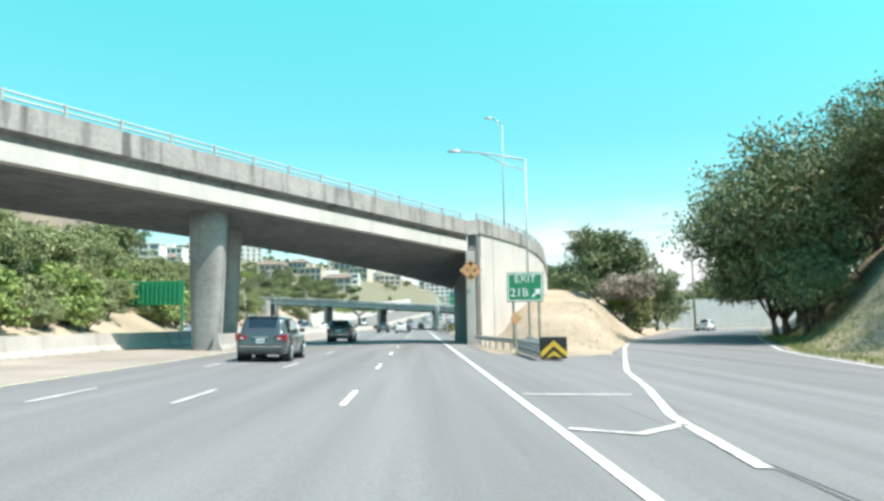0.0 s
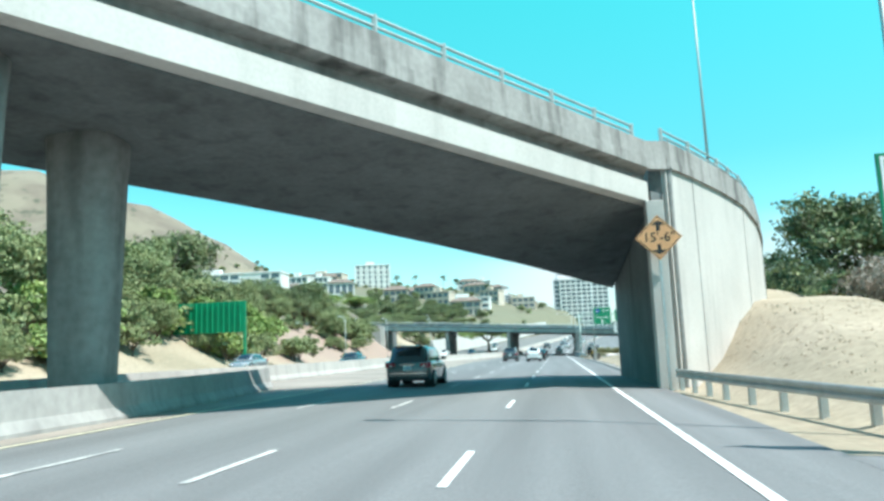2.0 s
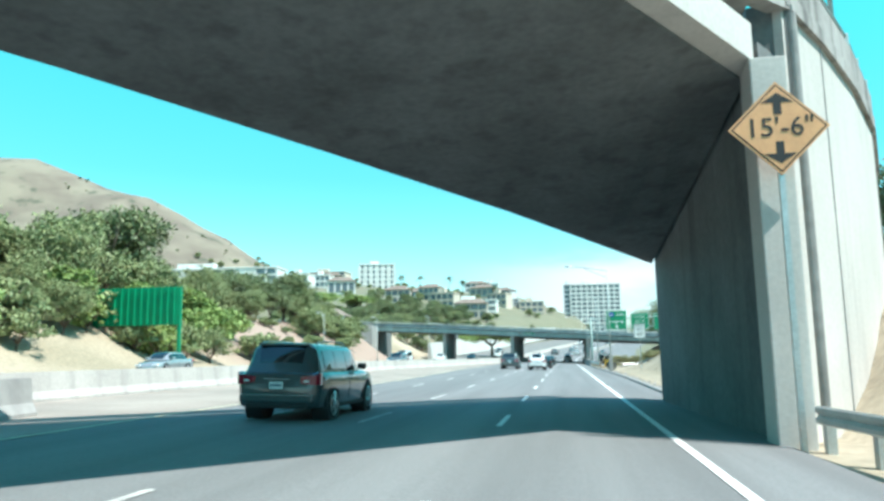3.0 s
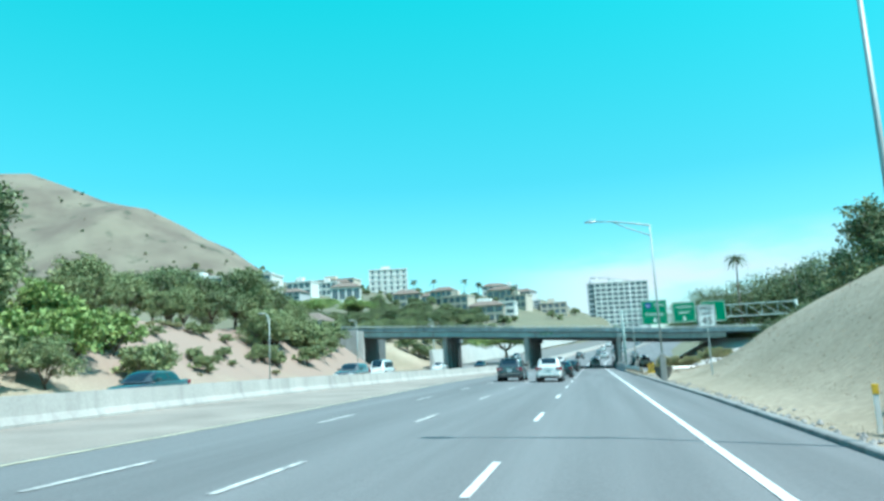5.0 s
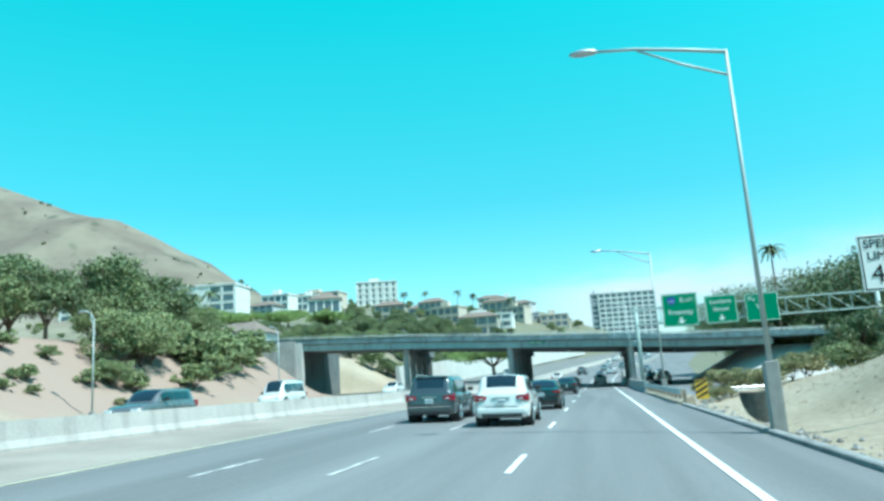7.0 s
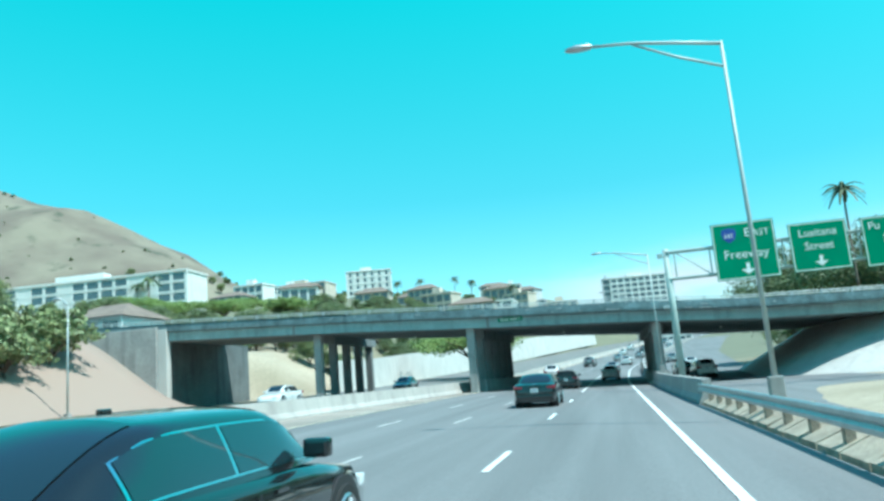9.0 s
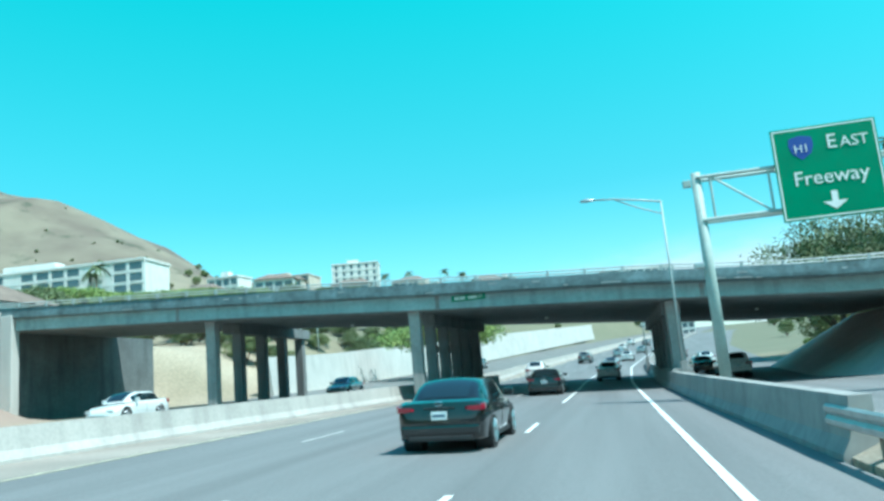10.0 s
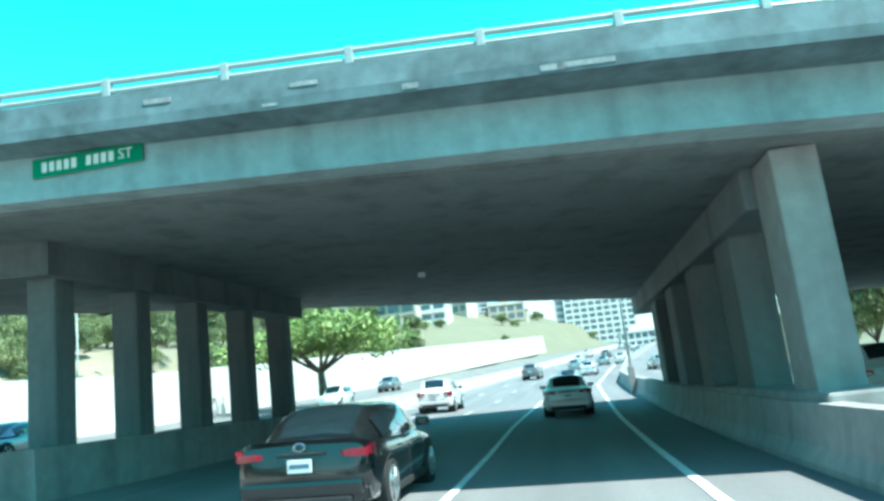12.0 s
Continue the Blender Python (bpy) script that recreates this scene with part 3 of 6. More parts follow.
def rail_run(points, parent, post_h=0.62, every=1, rails=(0.26, 0.52), r=0.045):
    """A bridge rail: posts with brackets and tubes from post to post."""
    for i, p in enumerate(points):
        if i % every == 0:
            bm = box(-0.07, 0.07, -0.06, 0.06, 0, post_h, 0.02)
            ob = part("rail_post", bm, PALE_STEEL, parent)
            ob.location = p
    for h in rails:
        bm = bmesh.new()
        add_path_tube(bm, [Vector(p) + Vector((0, 0, h)) for p in points], [r] * len(points), 6)
        part("rail", bm, PALE_STEEL, parent)


rail_run([Vector(deck_point(s, -0.03, 2.31)) for s in np.arange(-57.0, 17.5, 2.55)], overpass, 0.55, 1, (0.22, 0.47))

# abutment along the freeway, its end pilaster and slot
AB_X = 3.45
bm = bmesh.new()
low = [bm.verts.new(p) for p in ((AB_X, 58.7, -0.2), (2.85, 71.3, -0.2), (5.2, 71.3, -0.2), (AB_X + 0.6, 59.6, -0.2))]
high = [bm.verts.new(p) for p in ((AB_X, 58.7, 7.45), (2.85, 71.3, 5.55), (5.2, 71.3, 5.55), (AB_X + 0.6, 59.6, 7.45))]
bm.faces.new(low)
bm.faces.new(high[::-1])
for k in range(4):
    bm.faces.new((low[k], high[k], high[(k + 1) % 4], low[(k + 1) % 4]))
# Abutment colour includes the shade cast by the deck above.
part("abutment", bm, CONCRETE_IN_SHADE, overpass)
part("pilaster", box(3.2, 3.85, 58.4, 59.2, -0.2, 7.02, 0.03), CONCRETE_PALE, overpass)
# Dark block added behind the slot so that it shows as shade.
part("slot_backing", box(3.55, 4.45, 59.7, 61.6, 6.6, 8.6), CONCRETE_IN_SHADE, overpass)
bm = bmesh.new()
link = [[bm.verts.new((x + o * -0.74, y + o * 0.67, z)) for o, z in ((-0.14, z0), (-0.14, z1), (0.22, z1), (0.22, z0))] for x, y, z0, z1 in ((3.15, 58.35, 8.25, 9.35), (4.35, 59.85, 8.5, 9.65))]
for k in range(4):
    bm.faces.new((link[0][k], link[0][(k + 1) % 4], link[1][(k + 1) % 4], link[1][k]))
bm.faces.new(link[0][::-1])
bm.faces.new(link[1])
part("parapet_link", bm, CONCRETE_STAINED, overpass)

# two piers in the median, narrower at the foot, and the crash wall between them
for px, py, ph, pw in PIERS:
    bm = bmesh.new()
    prev = None
    for h, rx, ry in ((-0.3, 0.62, 0.75), (0.9, 0.64, 0.78), (ph - 1.0, 0.80, 0.95), (ph + 0.35, 0.86, 1.05)):
        ring = []
        for k in range(24):
            a = 2 * math.pi * k / 24
            c, s = math.cos(a), math.sin(a)
            e = 0.62
            ring.append(bm.verts.new((px + rx * pw * math.copysign(abs(c) ** e, c), py + ry * 0.8 * math.copysign(abs(s) ** e, s), h)))
        if prev:
            for k in range(24):
                bm.faces.new((prev[k], prev[(k + 1) % 24], ring[(k + 1) % 24], ring[k]))
        prev = ring
    bm.faces.new(prev)
    # Darker concrete puts the deck's shade into the pier colour.
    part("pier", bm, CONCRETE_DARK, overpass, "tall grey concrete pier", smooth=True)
part("crash_wall", sweep(JERSEY, [(-10.5, 40.8, road_z(-10.5, 41), -1, 0), (-10.6, 46.0, road_z(-10.6, 46), -1, 0), (-11.2, 52.0, road_z(-11.2, 52), -1, 0), (-12.4, 60.0, road_z(-12.4, 60), -1, 0)]), CONCRETE, overpass)

# curved retaining wall of the approach ramp
WALL_PATH = [(4.2, 59.6), (5.6, 61.7), (7.4, 64.8), (9.2, 68.4), (10.9, 72.6), (12.4, 77.5), (13.7, 83.0)]


def wall_top(i):
    return table(i, ((0, 8.55), (3, 8.3), (5, 7.6), (6, 6.6)))


def wall_frames():
    out = []
    for i, (x, y) in enumerate(WALL_PATH):
        a, b = Vector(WALL_PATH[max(0, i - 1)]), Vector(WALL_PATH[min(len(WALL_PATH) - 1, i + 1)])
        d = (b - a).normalized()
        out.append((x, y, d))
    return out


def wall_solid(off0, off1, low_of, high_of, floor_x=-100.0, start=0):
    bm = bmesh.new()
    rings = []
    for i, (x, y, d) in list(enumerate(wall_frames()))[start:]:
        n = Vector((-d.y, d.x))          # away from the viewer
        lo, hi = low_of(i), high_of(i)
        rings.append([bm.verts.new((max(floor_x, x + n.x * o), y + n.y * o, z)) for o, z in ((off0, lo), (off0, hi), (off1, hi), (off1, lo))])
    for a, b in zip(rings, rings[1:]):
        for k in range(4):
            bm.faces.new((a[k], a[(k + 1) % 4], b[(k + 1) % 4], b[k]))
    bm.faces.new(rings[0][::-1])
    bm.faces.new(rings[-1])
    return bm


approach = thing("approach_ramp_wall", pose(0, 0, 0), "tall pale curved concrete retaining wall of the overpass approach", "retaining wall", kind="structure")
part("wall", wall_solid(0.0, 0.5, lambda i: -0.5, wall_top), CONCRETE_PALE, approach)
part("coping", wall_solid(-0.12, 0.6, wall_top, lambda i: wall_top(i) + 0.35), CONCRETE_STAINED, approach)
part("wall_parapet", wall_solid(-0.08, 0.2, lambda i: wall_top(i) + 0.35, lambda i: wall_top(i) + 1.1), CONCRETE_STAINED, approach)
wp = []
for (x, y, d), i in zip(wall_frames(), range(len(WALL_PATH))):
    wp.append(Vector((x - d.y * 0.06, y + d.x * 0.06, wall_top(i) + 1.08)))
dense = []
for a, b in zip(wp, wp[1:]):
    n = max(1, round((b - a).length / 2.5))
    dense += [a.lerp(b, k / n) for k in range(n)]
rail_run(dense, approach, 0.55, 1, (0.22, 0.47))
for i in (1, 3, 5):
    x, y, d = wall_frames()[i]
    part("joint", box(x - 0.02, x + 0.02, y - 0.02, y + 0.02, -0.3, wall_top(i)), CONCRETE_DARK, approach)


# ---- second overpass ----
FY2 = 190.5
DEPTH2 = 16.5


def low2(x):
    return table(x, ((-120, 10.5), (-45, 7.5), (-23.5, 6.42), (-9, 5.51), (3.2, 4.84), (10, 4.25), (40, 3.2), (120, 2.0)))


def front2(x):
    return FY2 + 0.0 * x


def deep2(x):
    """The far side of the deck stands askew."""
    return min(26.0, max(11.0, 17.5 + 0.45 * (x + 9.5)))


def solid2(xs, ring):
    bm = bmesh.new()
    rings = [[bm.verts.new((x, front2(x) + w * deep2(x) / DEPTH2, low2(x) + h)) for w, h in ring] for x in xs]
    n = len(ring)
    for a, b in zip(rings, rings[1:]):
        for k in range(n):
            bm.faces.new((a[k], a[(k + 1) % n], b[(k + 1) % n], b[k]))
    bm.faces.new(rings[0][::-1])
    bm.faces.new(rings[-1])
    return bm


street_bridge = thing("street_overpass", pose(0, 0, 0), "grey concrete street overpass on rows of columns", "overpass", kind="structure")
X2 = [-110, -80, -60, -45, -38.9, -34, -28, -22, -16, -9.1, -4, 2, 6, 12, 20, 30, 44, 60, 90]
X2S = [x for x in X2 if -39 < x < 30]
part("girder", solid2(X2S, ((0, 0), (0, 0.78), (DEPTH2, 0.78), (DEPTH2, 0))), BRIDGE_PAINT, street_bridge, "grey painted girder")
# Added sheet: under-deck shade is painted in by its darker grey.
part("soffit", solid2(X2S, ((0.45, -0.06), (0.45, -0.004), (DEPTH2 - 0.05, -0.004), (DEPTH2 - 0.05, -0.06))), CONCRETE_HALF_SHADE, street_bridge, "dark underside of the deck, shade put into its colour")
part("deck_edge", solid2(X2, ((-0.5, 0.84), (-0.5, 1.02), (DEPTH2 + 0.5, 1.02), (DEPTH2 + 0.5, 0.84), (DEPTH2, 0.76), (0.02, 0.76))), PARAPET_PAINT, street_bridge)
part("parapet", solid2(X2, ((-0.46, 1.02), (-0.42, 1.47), (-0.22, 1.47), (-0.18, 1.02))), PARAPET_PAINT, street_bridge, "stained concrete parapet with peeling paint")
part("far_parapet", solid2(X2, ((DEPTH2 + 0.2, 1.02), (DEPTH2 + 0.2, 1.47), (DEPTH2 + 0.4, 1.47), (DEPTH2 + 0.4, 1.02))), PARAPET_PAINT, street_bridge)
rail_run([Vector((x, front2(x) - 0.32, low2(x) + 1.46)) for x in np.arange(-60, 60, 2.05)], street_bridge, 0.36, 1, (0.14, 0.31), 0.045)
patch_rng = random.Random(3)
for k in range(18):
    px = patch_rng.uniform(-34, 14)
    if k % 2:
        pw, ph, pz, face = patch_rng.uniform(0.2, 0.9), patch_rng.uniform(0.04, 0.10), patch_rng.uniform(0.86, 0.90), -0.506
    else:
        pw, ph, pz, face = patch_rng.uniform(0.08, 0.5), patch_rng.uniform(0.04, 0.10), patch_rng.uniform(1.06, 1.22), -0.457
    part("peeled_patch", solid2([px, px + pw], ((face, pz), (face, pz + ph), (-0.40, pz + ph), (-0.40, pz))), PEELED, street_bridge)
for jx in (-26.0, -9.15, 5.5):
    part("joint_cover", box(jx - 0.12, jx + 0.12, FY2 - 0.05, FY2 + 0.02, low2(jx) + 0.02, low2(jx) + 0.76), CONCRETE_DARK, street_bridge)


def column(x, y, h, w=0.8, d=0.9, name="column", mat=CONCRETE):
    bm = box(-w / 2, w / 2, -d / 2, d / 2, -0.3, h, 0.06)
    ob = part(name, bm, mat, street_bridge)
    ob.location = (x, y, road_z(x, y))
    return ob


# rows of columns: (front x, front y, slant, spacing, number)
for fx, fy, slant, step, count in ((-24.3, FY2 + 1.2, 0.0, 3.4, 5), (-10.75, FY2 + 0.75, 0.09, 2.6, 6)):
    for k in range(count):
        cx, cy = fx + slant * step * k, fy + step * k
        # Columns behind the first take the shaded colour; the front one stays lit grey.
        column(cx, cy, low2(cx) - road_z(cx, cy) - (0.7 if k else 0.0), 0.66, 0.66, mat=CONCRETE_HALF_SHADE if k else CONCRETE)
    bm = bmesh.new()
    y0, y1 = fy + step * 0.7, fy + step * (count - 1) + 0.7
    xa, xb = fx + slant * (y0 - fy), fx + slant * (y1 - fy)
    lo = [bm.verts.new((x, y, low2(x) - 0.75)) for x, y in ((xa - 0.6, y0), (xa + 0.6, y0), (xb + 0.6, y1), (xb - 0.6, y1))]
    hi = [bm.verts.new((v.co.x, v.co.y, low2(v.co.x) - 0.03)) for v in lo]
    bm.faces.new(lo[::-1])
    bm.faces.new(hi)
    for k in range(4):
        bm.faces.new((lo[k], lo[(k + 1) % 4], hi[(k + 1) % 4], hi[k]))
    # Cap beam colour carries the deck's shade too.
    part("cap_beam", bm, CONCRETE_HALF_SHADE, street_bridge)
for k, dy in enumerate((2.6, 6.4, 10.4, 14.6, 18.8)):
    # Right-hand row likewise: shade in the colour of all but the front column.
    ob = column(3.95, FY2 + dy - 1.0, low2(4.0) - (0.7 if k else 0.0), 0.72, 1.15 if k == 0 else 1.5, mat=CONCRETE if k == 0 else CONCRETE_HALF_SHADE)
part("cap_beam", box(3.4, 4.5, FY2 + 2.2, FY2 + deep2(4.4) - 0.4, low2(4.4) - 0.75, low2(4.4), 0.05), CONCRETE_HALF_SHADE, street_bridge)
part("plinth", box(3.45, 4.5, FY2 + 0.2, FY2 + 21, -0.3, 0.95, 0.05), CONCRETE, street_bridge)
part("crash_wall", sweep(((-0.55, -0.3), (-0.5, 1.2), (0.5, 1.2), (0.55, -0.3)), [(-10.55, FY2 + 2.2, 0.2, 1, 0), (-9.1, FY2 + DEPTH2 + 1, 0.2, 1, 0)]), CONCRETE, street_bridge)
# small lamps fixed below the deck
for fx, fy in ((-3.8, FY2 + 10.8), (9.8, FY2 + 9.0), (-18.0, FY2 + 10.0)):
    part("deck_lamp", box(fx - 0.11, fx + 0.11, fy - 0.08, fy + 0.08, low2(fx) - 0.20, low2(fx) - 0.06, 0.02), SIGN_WHITE, street_bridge, "small white lamp below the deck")
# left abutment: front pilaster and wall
# This wall's dark colour stands for shade under the street overpass.
part("abutment", box(-60, -38.9, FY2 + 0.3, FY2 + DEPTH2, -0.3, low2(-39), 0.0), CONCRETE_IN_SHADE, street_bridge)
part("wing_wall", box(-38.9, -38.0, FY2 - 0.4, FY2 + 0.3, -0.3, low2(-38.5) + 1.0, 0.05), CONCRETE_PALE, street_bridge)
part("wing_wall", box(-60, -38.9, FY2 - 0.6, FY2 + 0.3, -0.3, low2(-42) + 1.1, 0.05), CONCRETE, street_bridge)
# right abutment: a paved slope that rounds its front corner like a cone
bm = bmesh.new()
foot = [(70, FY2 - 5.5), (23.8, FY2 - 5.5)] + [(23.8 - 12.3 * math.sin(radians(a)), FY2 + 6.8 - 12.3 * math.cos(radians(a))) for a in range(10, 90, 10)] + [(11.5, FY2 + 6.8), (12.6, FY2 + 27)]
crest = [(70, FY2 + 2.5), (23.8, FY2 + 2.5)] + [(23.8 - 4.3 * math.sin(radians(a)), FY2 + 6.8 - 4.3 * math.cos(radians(a))) for a in range(10, 90, 10)] + [(19.5, FY2 + 6.8), (20.6, FY2 + 27)]
lower = [bm.verts.new((x, y, -0.35)) for x, y in foot]
upper = [bm.verts.new((x, y, low2(x) - 0.05)) for x, y in crest]
for k in range(len(foot) - 1):
    bm.faces.new((lower[k], lower[k + 1], upper[k + 1], upper[k]))
back = [bm.verts.new((70, FY2 + 27, z)) for z in (-0.35, low2(70) - 0.05)]
bm.faces.new([*upper, back[1]])
bm.faces.new([*lower[::-1], back[0]])
bm.faces.new((lower[-1], back[0], back[1], upper[-1]))
bm.faces.new((back[0], lower[0], upper[0], back[1]))
part("slope_paving", bm, CONCRETE_PALE, street_bridge, "pale rounded concrete slope paving under the overpass")


# ---- roadside things ----
def green_sign(name, x0, x1, z0, z1, y, label, category="road sign", posts=(), parent=None, ground_z=0.0, y_post=0.10):
    """A green panel with a white border; posts are x places of timber legs."""
    sign = parent or thing(name, pose(0, 0, 0), label, category)
    part("panel", box(x0, x1, y, y + 0.05, z0, z1, 0.012), SIGN_GREEN, sign)
    bm = bmesh.new()
    w, i = 0.05, 0.05
    for a, b, c, d in ((x0 + i, x1 - i, z0 + i, z0 + i + w), (x0 + i, x1 - i, z1 - i - w, z1 - i), (x0 + i, x0 + i + w, z0 + i + w, z1 - i - w), (x1 - i - w, x1 - i, z0 + i + w, z1 - i - w)):
        add_box(bm, a, b, y - 0.006, y + 0.002, c, d)
    part("border", bm, SIGN_WHITE, sign)
    for px in posts:
        part("post", box(px - 0.06, px + 0.06, y + y_post - 0.05, y + y_post + 0.06, ground_z, z1 - 0.1, 0.01), WOOD_POST, sign)
    return sign


def arrow(parent, x, y, z, size, angle, mat, name="arrow", stout=1.0):
    bm = bmesh.new()
    pts = [(u * stout, v) for u, v in ((-0.09, -0.5), (0.09, -0.5), (0.09, 0.05), (0.36, 0.05), (0.0, 0.5), (-0.36, 0.05), (-0.09, 0.05))]
    a = radians(angle)
    f = [bm.verts.new((x + size * (u * math.cos(a) + v * math.sin(a)), y, z + size * (v * math.cos(a) - u * math.sin(a)))) for u, v in pts]
    bm.faces.new(f)
    r = bmesh.ops.extrude_face_region(bm, geom=bm.faces[:])
    bmesh.ops.translate(bm, vec=(0, 0.006, 0), verts=[v for v in r["geom"] if isinstance(v, bmesh.types.BMVert)])
    return part(name, bm, mat, parent)


# exit sign in the gore
exit_sign = green_sign("exit_sign", 4.18, 6.08, 2.62, 4.15, 41.0, "green exit sign with white letters and arrow on timber posts", posts=(4.5, 5.85), ground_z=0.2)
writing("EXIT", 0.56, exit_sign, pose(5.14, 40.98, 3.80), SIGN_WHITE)
writing("21B", 0.62, exit_sign, pose(4.82, 40.98, 3.08), SIGN_WHITE)
arrow(exit_sign, 5.72, 40.985, 3.08, 0.62, 45, SIGN_WHITE)
# small yellow diamond below it
advisory = thing("diamond_sign", pose(4.55, 40.6, 0), "small faded yellow diamond marker on a steel post", "road sign")
bm = box(-0.23, 0.23, -0.01, 0.01, -0.23, 0.23, 0.0)
bmesh.ops.rotate(bm, cent=(0, 0, 0), matrix=Matrix.Rotation(radians(45), 3, 'Y'), verts=bm.verts)
bmesh.ops.translate(bm, vec=(0, 0, 1.75), verts=bm.verts)
part("panel", bm, SIGN_ORANGE, advisory)
part("post", box(-0.03, 0.03, 0.02, 0.07, 0.0, 1.9), STEEL, advisory)

# clearance sign
clearance = thing("clearance_sign", pose(3.52, 58.05, -0.27), "faded orange diamond clearance sign with black figures on a post", "road sign")
for half, yy, mat, nm in ((0.61, 0.0, SIGN_ORANGE, "panel"), (0.575, -0.004, BLACK, "border"), (0.55, -0.008, SIGN_ORANGE, "face")):
    bm = box(-half, half, yy - 0.006, yy + 0.012, -half, half, 0.0)
    bmesh.ops.rotate(bm, cent=(0, 0, 0), matrix=Matrix.Rotation(radians(45), 3, 'Y'), verts=bm.verts)
    bmesh.ops.translate(bm, vec=(0, 0, 5.80), verts=bm.verts)
    part(nm, bm, mat, clearance)
writing("15'-6\"", 0.50, clearance, pose(0.02, -0.02, 5.80), BLACK)
arrow(clearance, 0, -0.02, 6.25, 0.40, 0, BLACK, stout=1.9)
arrow(clearance, 0, -0.02, 5.35, 0.40, 180, BLACK, stout=1.9)
part("post", box(-0.05, 0.05, 0.02, 0.10, -0.1, 5.6), STEEL, clearance)
pipe = part("drain_pipe", tube((4.28, 59.25, -0.1), (4.28, 59.25, 8.2), 0.09, n=10), CONCRETE_DARK, approach, "dark downpipe in the wall joint")

# speed limit sign
speed = thing("speed_limit_sign", pose(6.65, 117.4, 0), "white speed limit sign with black letters on a post", "road sign")
part("panel", box(-0.52, 0.52, 0, 0.02, 3.10, 4.47, 0.01), SIGN_WHITE, speed)
bm = bmesh.new()
for a, b, c, d in ((-0.48, 0.48, 3.14, 3.17), (-0.48, 0.48, 4.40, 4.43), (-0.48, -0.45, 3.17, 4.40), (0.45, 0.48, 3.17, 4.40)):
    add_box(bm, a, b, -0.006, 0.002, c, d)
part("border", bm, BLACK, speed)
writing("SPEED", 0.29, speed, pose(0, -0.01, 4.24), BLACK)
writing("LIMIT", 0.29, speed, pose(0, -0.01, 3.95), BLACK)
writing("45", 0.62, speed, pose(0, -0.01, 3.50), BLACK)
part("post", box(-0.04, 0.04, 0.02, 0.08, terrain(6.65, 117.4) - 0.2, 4.3), STEEL, speed)

# big green sign of the other carriageway, seen from behind
back_sign = thing("guide_sign", pose(0, 0, 0), "back of a large green ribbed guide sign beside the opposite carriageway", "road sign")
for k in range(13):
    xa = -39.1 + k * 7.7 / 13
    bm = box(xa, xa + 7.7 / 13 * 0.95, 100.5, 100.56, 4.55, 7.7)
    part("panel", bm, SIGN_GREEN, back_sign)
    part("rib", box(xa + 0.02, xa + 0.12, 100.36, 100.496, 4.6, 7.65), SIGN_GREEN, back_sign)
for px in (-39.0, -31.5):
    part("post", box(px - 0.12, px + 0.12, 100.56, 100.8, terrain(px, 100.6) - 0.2, 7.7), SIGN_GREEN, back_sign)


def street_lamp(x, y, z0, height, arm, label, name="street_lamp", group="freeway lamps"):
    lamp = thing(name, pose(x, y, z0), label, "street lamp", group)
    part("base", box(-0.17, 0.17, -0.17, 0.17, -1.3, 0.4, 0.03), CONCRETE, lamp)
    part("pole", tube((0, 0, 0.4), (0, 0, height), 0.068, 0.04, 12), PALE_STEEL, lamp, smooth=True)
    bm = bmesh.new()
    add_path_tube(bm, [(0, 0, height - 0.05), (-arm * 0.35, 0, height + 0.18), (-arm * 0.7, 0, height + 0.38), (-arm, 0, height + 0.46)], [0.055, 0.05, 0.045, 0.04], 8)
    part("arm", bm, PALE_STEEL, lamp, smooth=True)
    bm = bmesh.new()
    add_path_tube(bm, [(0, 0, height - 0.7), (-arm * 0.35, 0, height - 0.22), (-arm * 0.68, 0, height + 0.33)], [0.035, 0.035, 0.03], 6)
    part("brace", bm, PALE_STEEL, lamp, smooth=True)
    bm = bmesh.new()
    prev = None
    for k, (u, w, h) in enumerate(((0, 0.05, 0.05), (0.12, 0.13, 0.09), (0.45, 0.17, 0.12), (0.68, 0.12, 0.08), (0.78, 0.03, 0.03))):
        ring = [bm.verts.new((-arm - u + 0.05, w * math.cos(a), height + 0.46 + (h if math.sin(a) > 0 else h * 0.55) * math.sin(a))) for a in [j * math.pi / 5 for j in range(10)]]
        if prev:
            for j in range(10):
                bm.faces.new((prev[j], prev[(j + 1) % 10], ring[(j + 1) % 10], ring[j]))
        else:
            bm.faces.new(ring[::-1])
        prev = ring
    bm.faces.new(prev)
    part("lamp_head", bm, STEEL, lamp, smooth=True)
    return lamp


street_lamp(3.85, 117.6, 1.25, 8.5, 3.3, "tall galvanised street lamp with bracket arm behind the kerb")
street_lamp(4.08, 150.8, 0.6, 9.1, 3.3, "tall galvanised street lamp on the barrier beside the lanes")
street_lamp(3.72, 186.9, 0.95, 8.5, 3.3, "tall galvanised street lamp in front of the street overpass")
street_lamp(5.7, 43.6, 0.4, 10.4, 3.7, "tall street lamp with a long bracket arm behind the exit sign")
street_lamp(6.9, 64.4, 8.6, 10.0, 0.8, "tall street lamp on the overpass approach")
street_lamp(3.6, 222.0, 1.4, 8.6, 3.2, "street lamp on the barrier past the street overpass")
street_lamp(4.6, 83.2, terrain(4.6, 83.2) - 0.1, 8.8, 2.9, "tall street lamp on the dry bank past the overpass")
utility = thing("utility_pole", pose(43.5, 119.0, terrain(43.5, 119.0)), "dark wooden utility pole with crossarms behind the ramp", "utility pole")
part("pole", tube((0, 0, -0.5), (0, 0, 13.2), 0.19, 0.13, 10), WOOD_POST, utility, smooth=True)
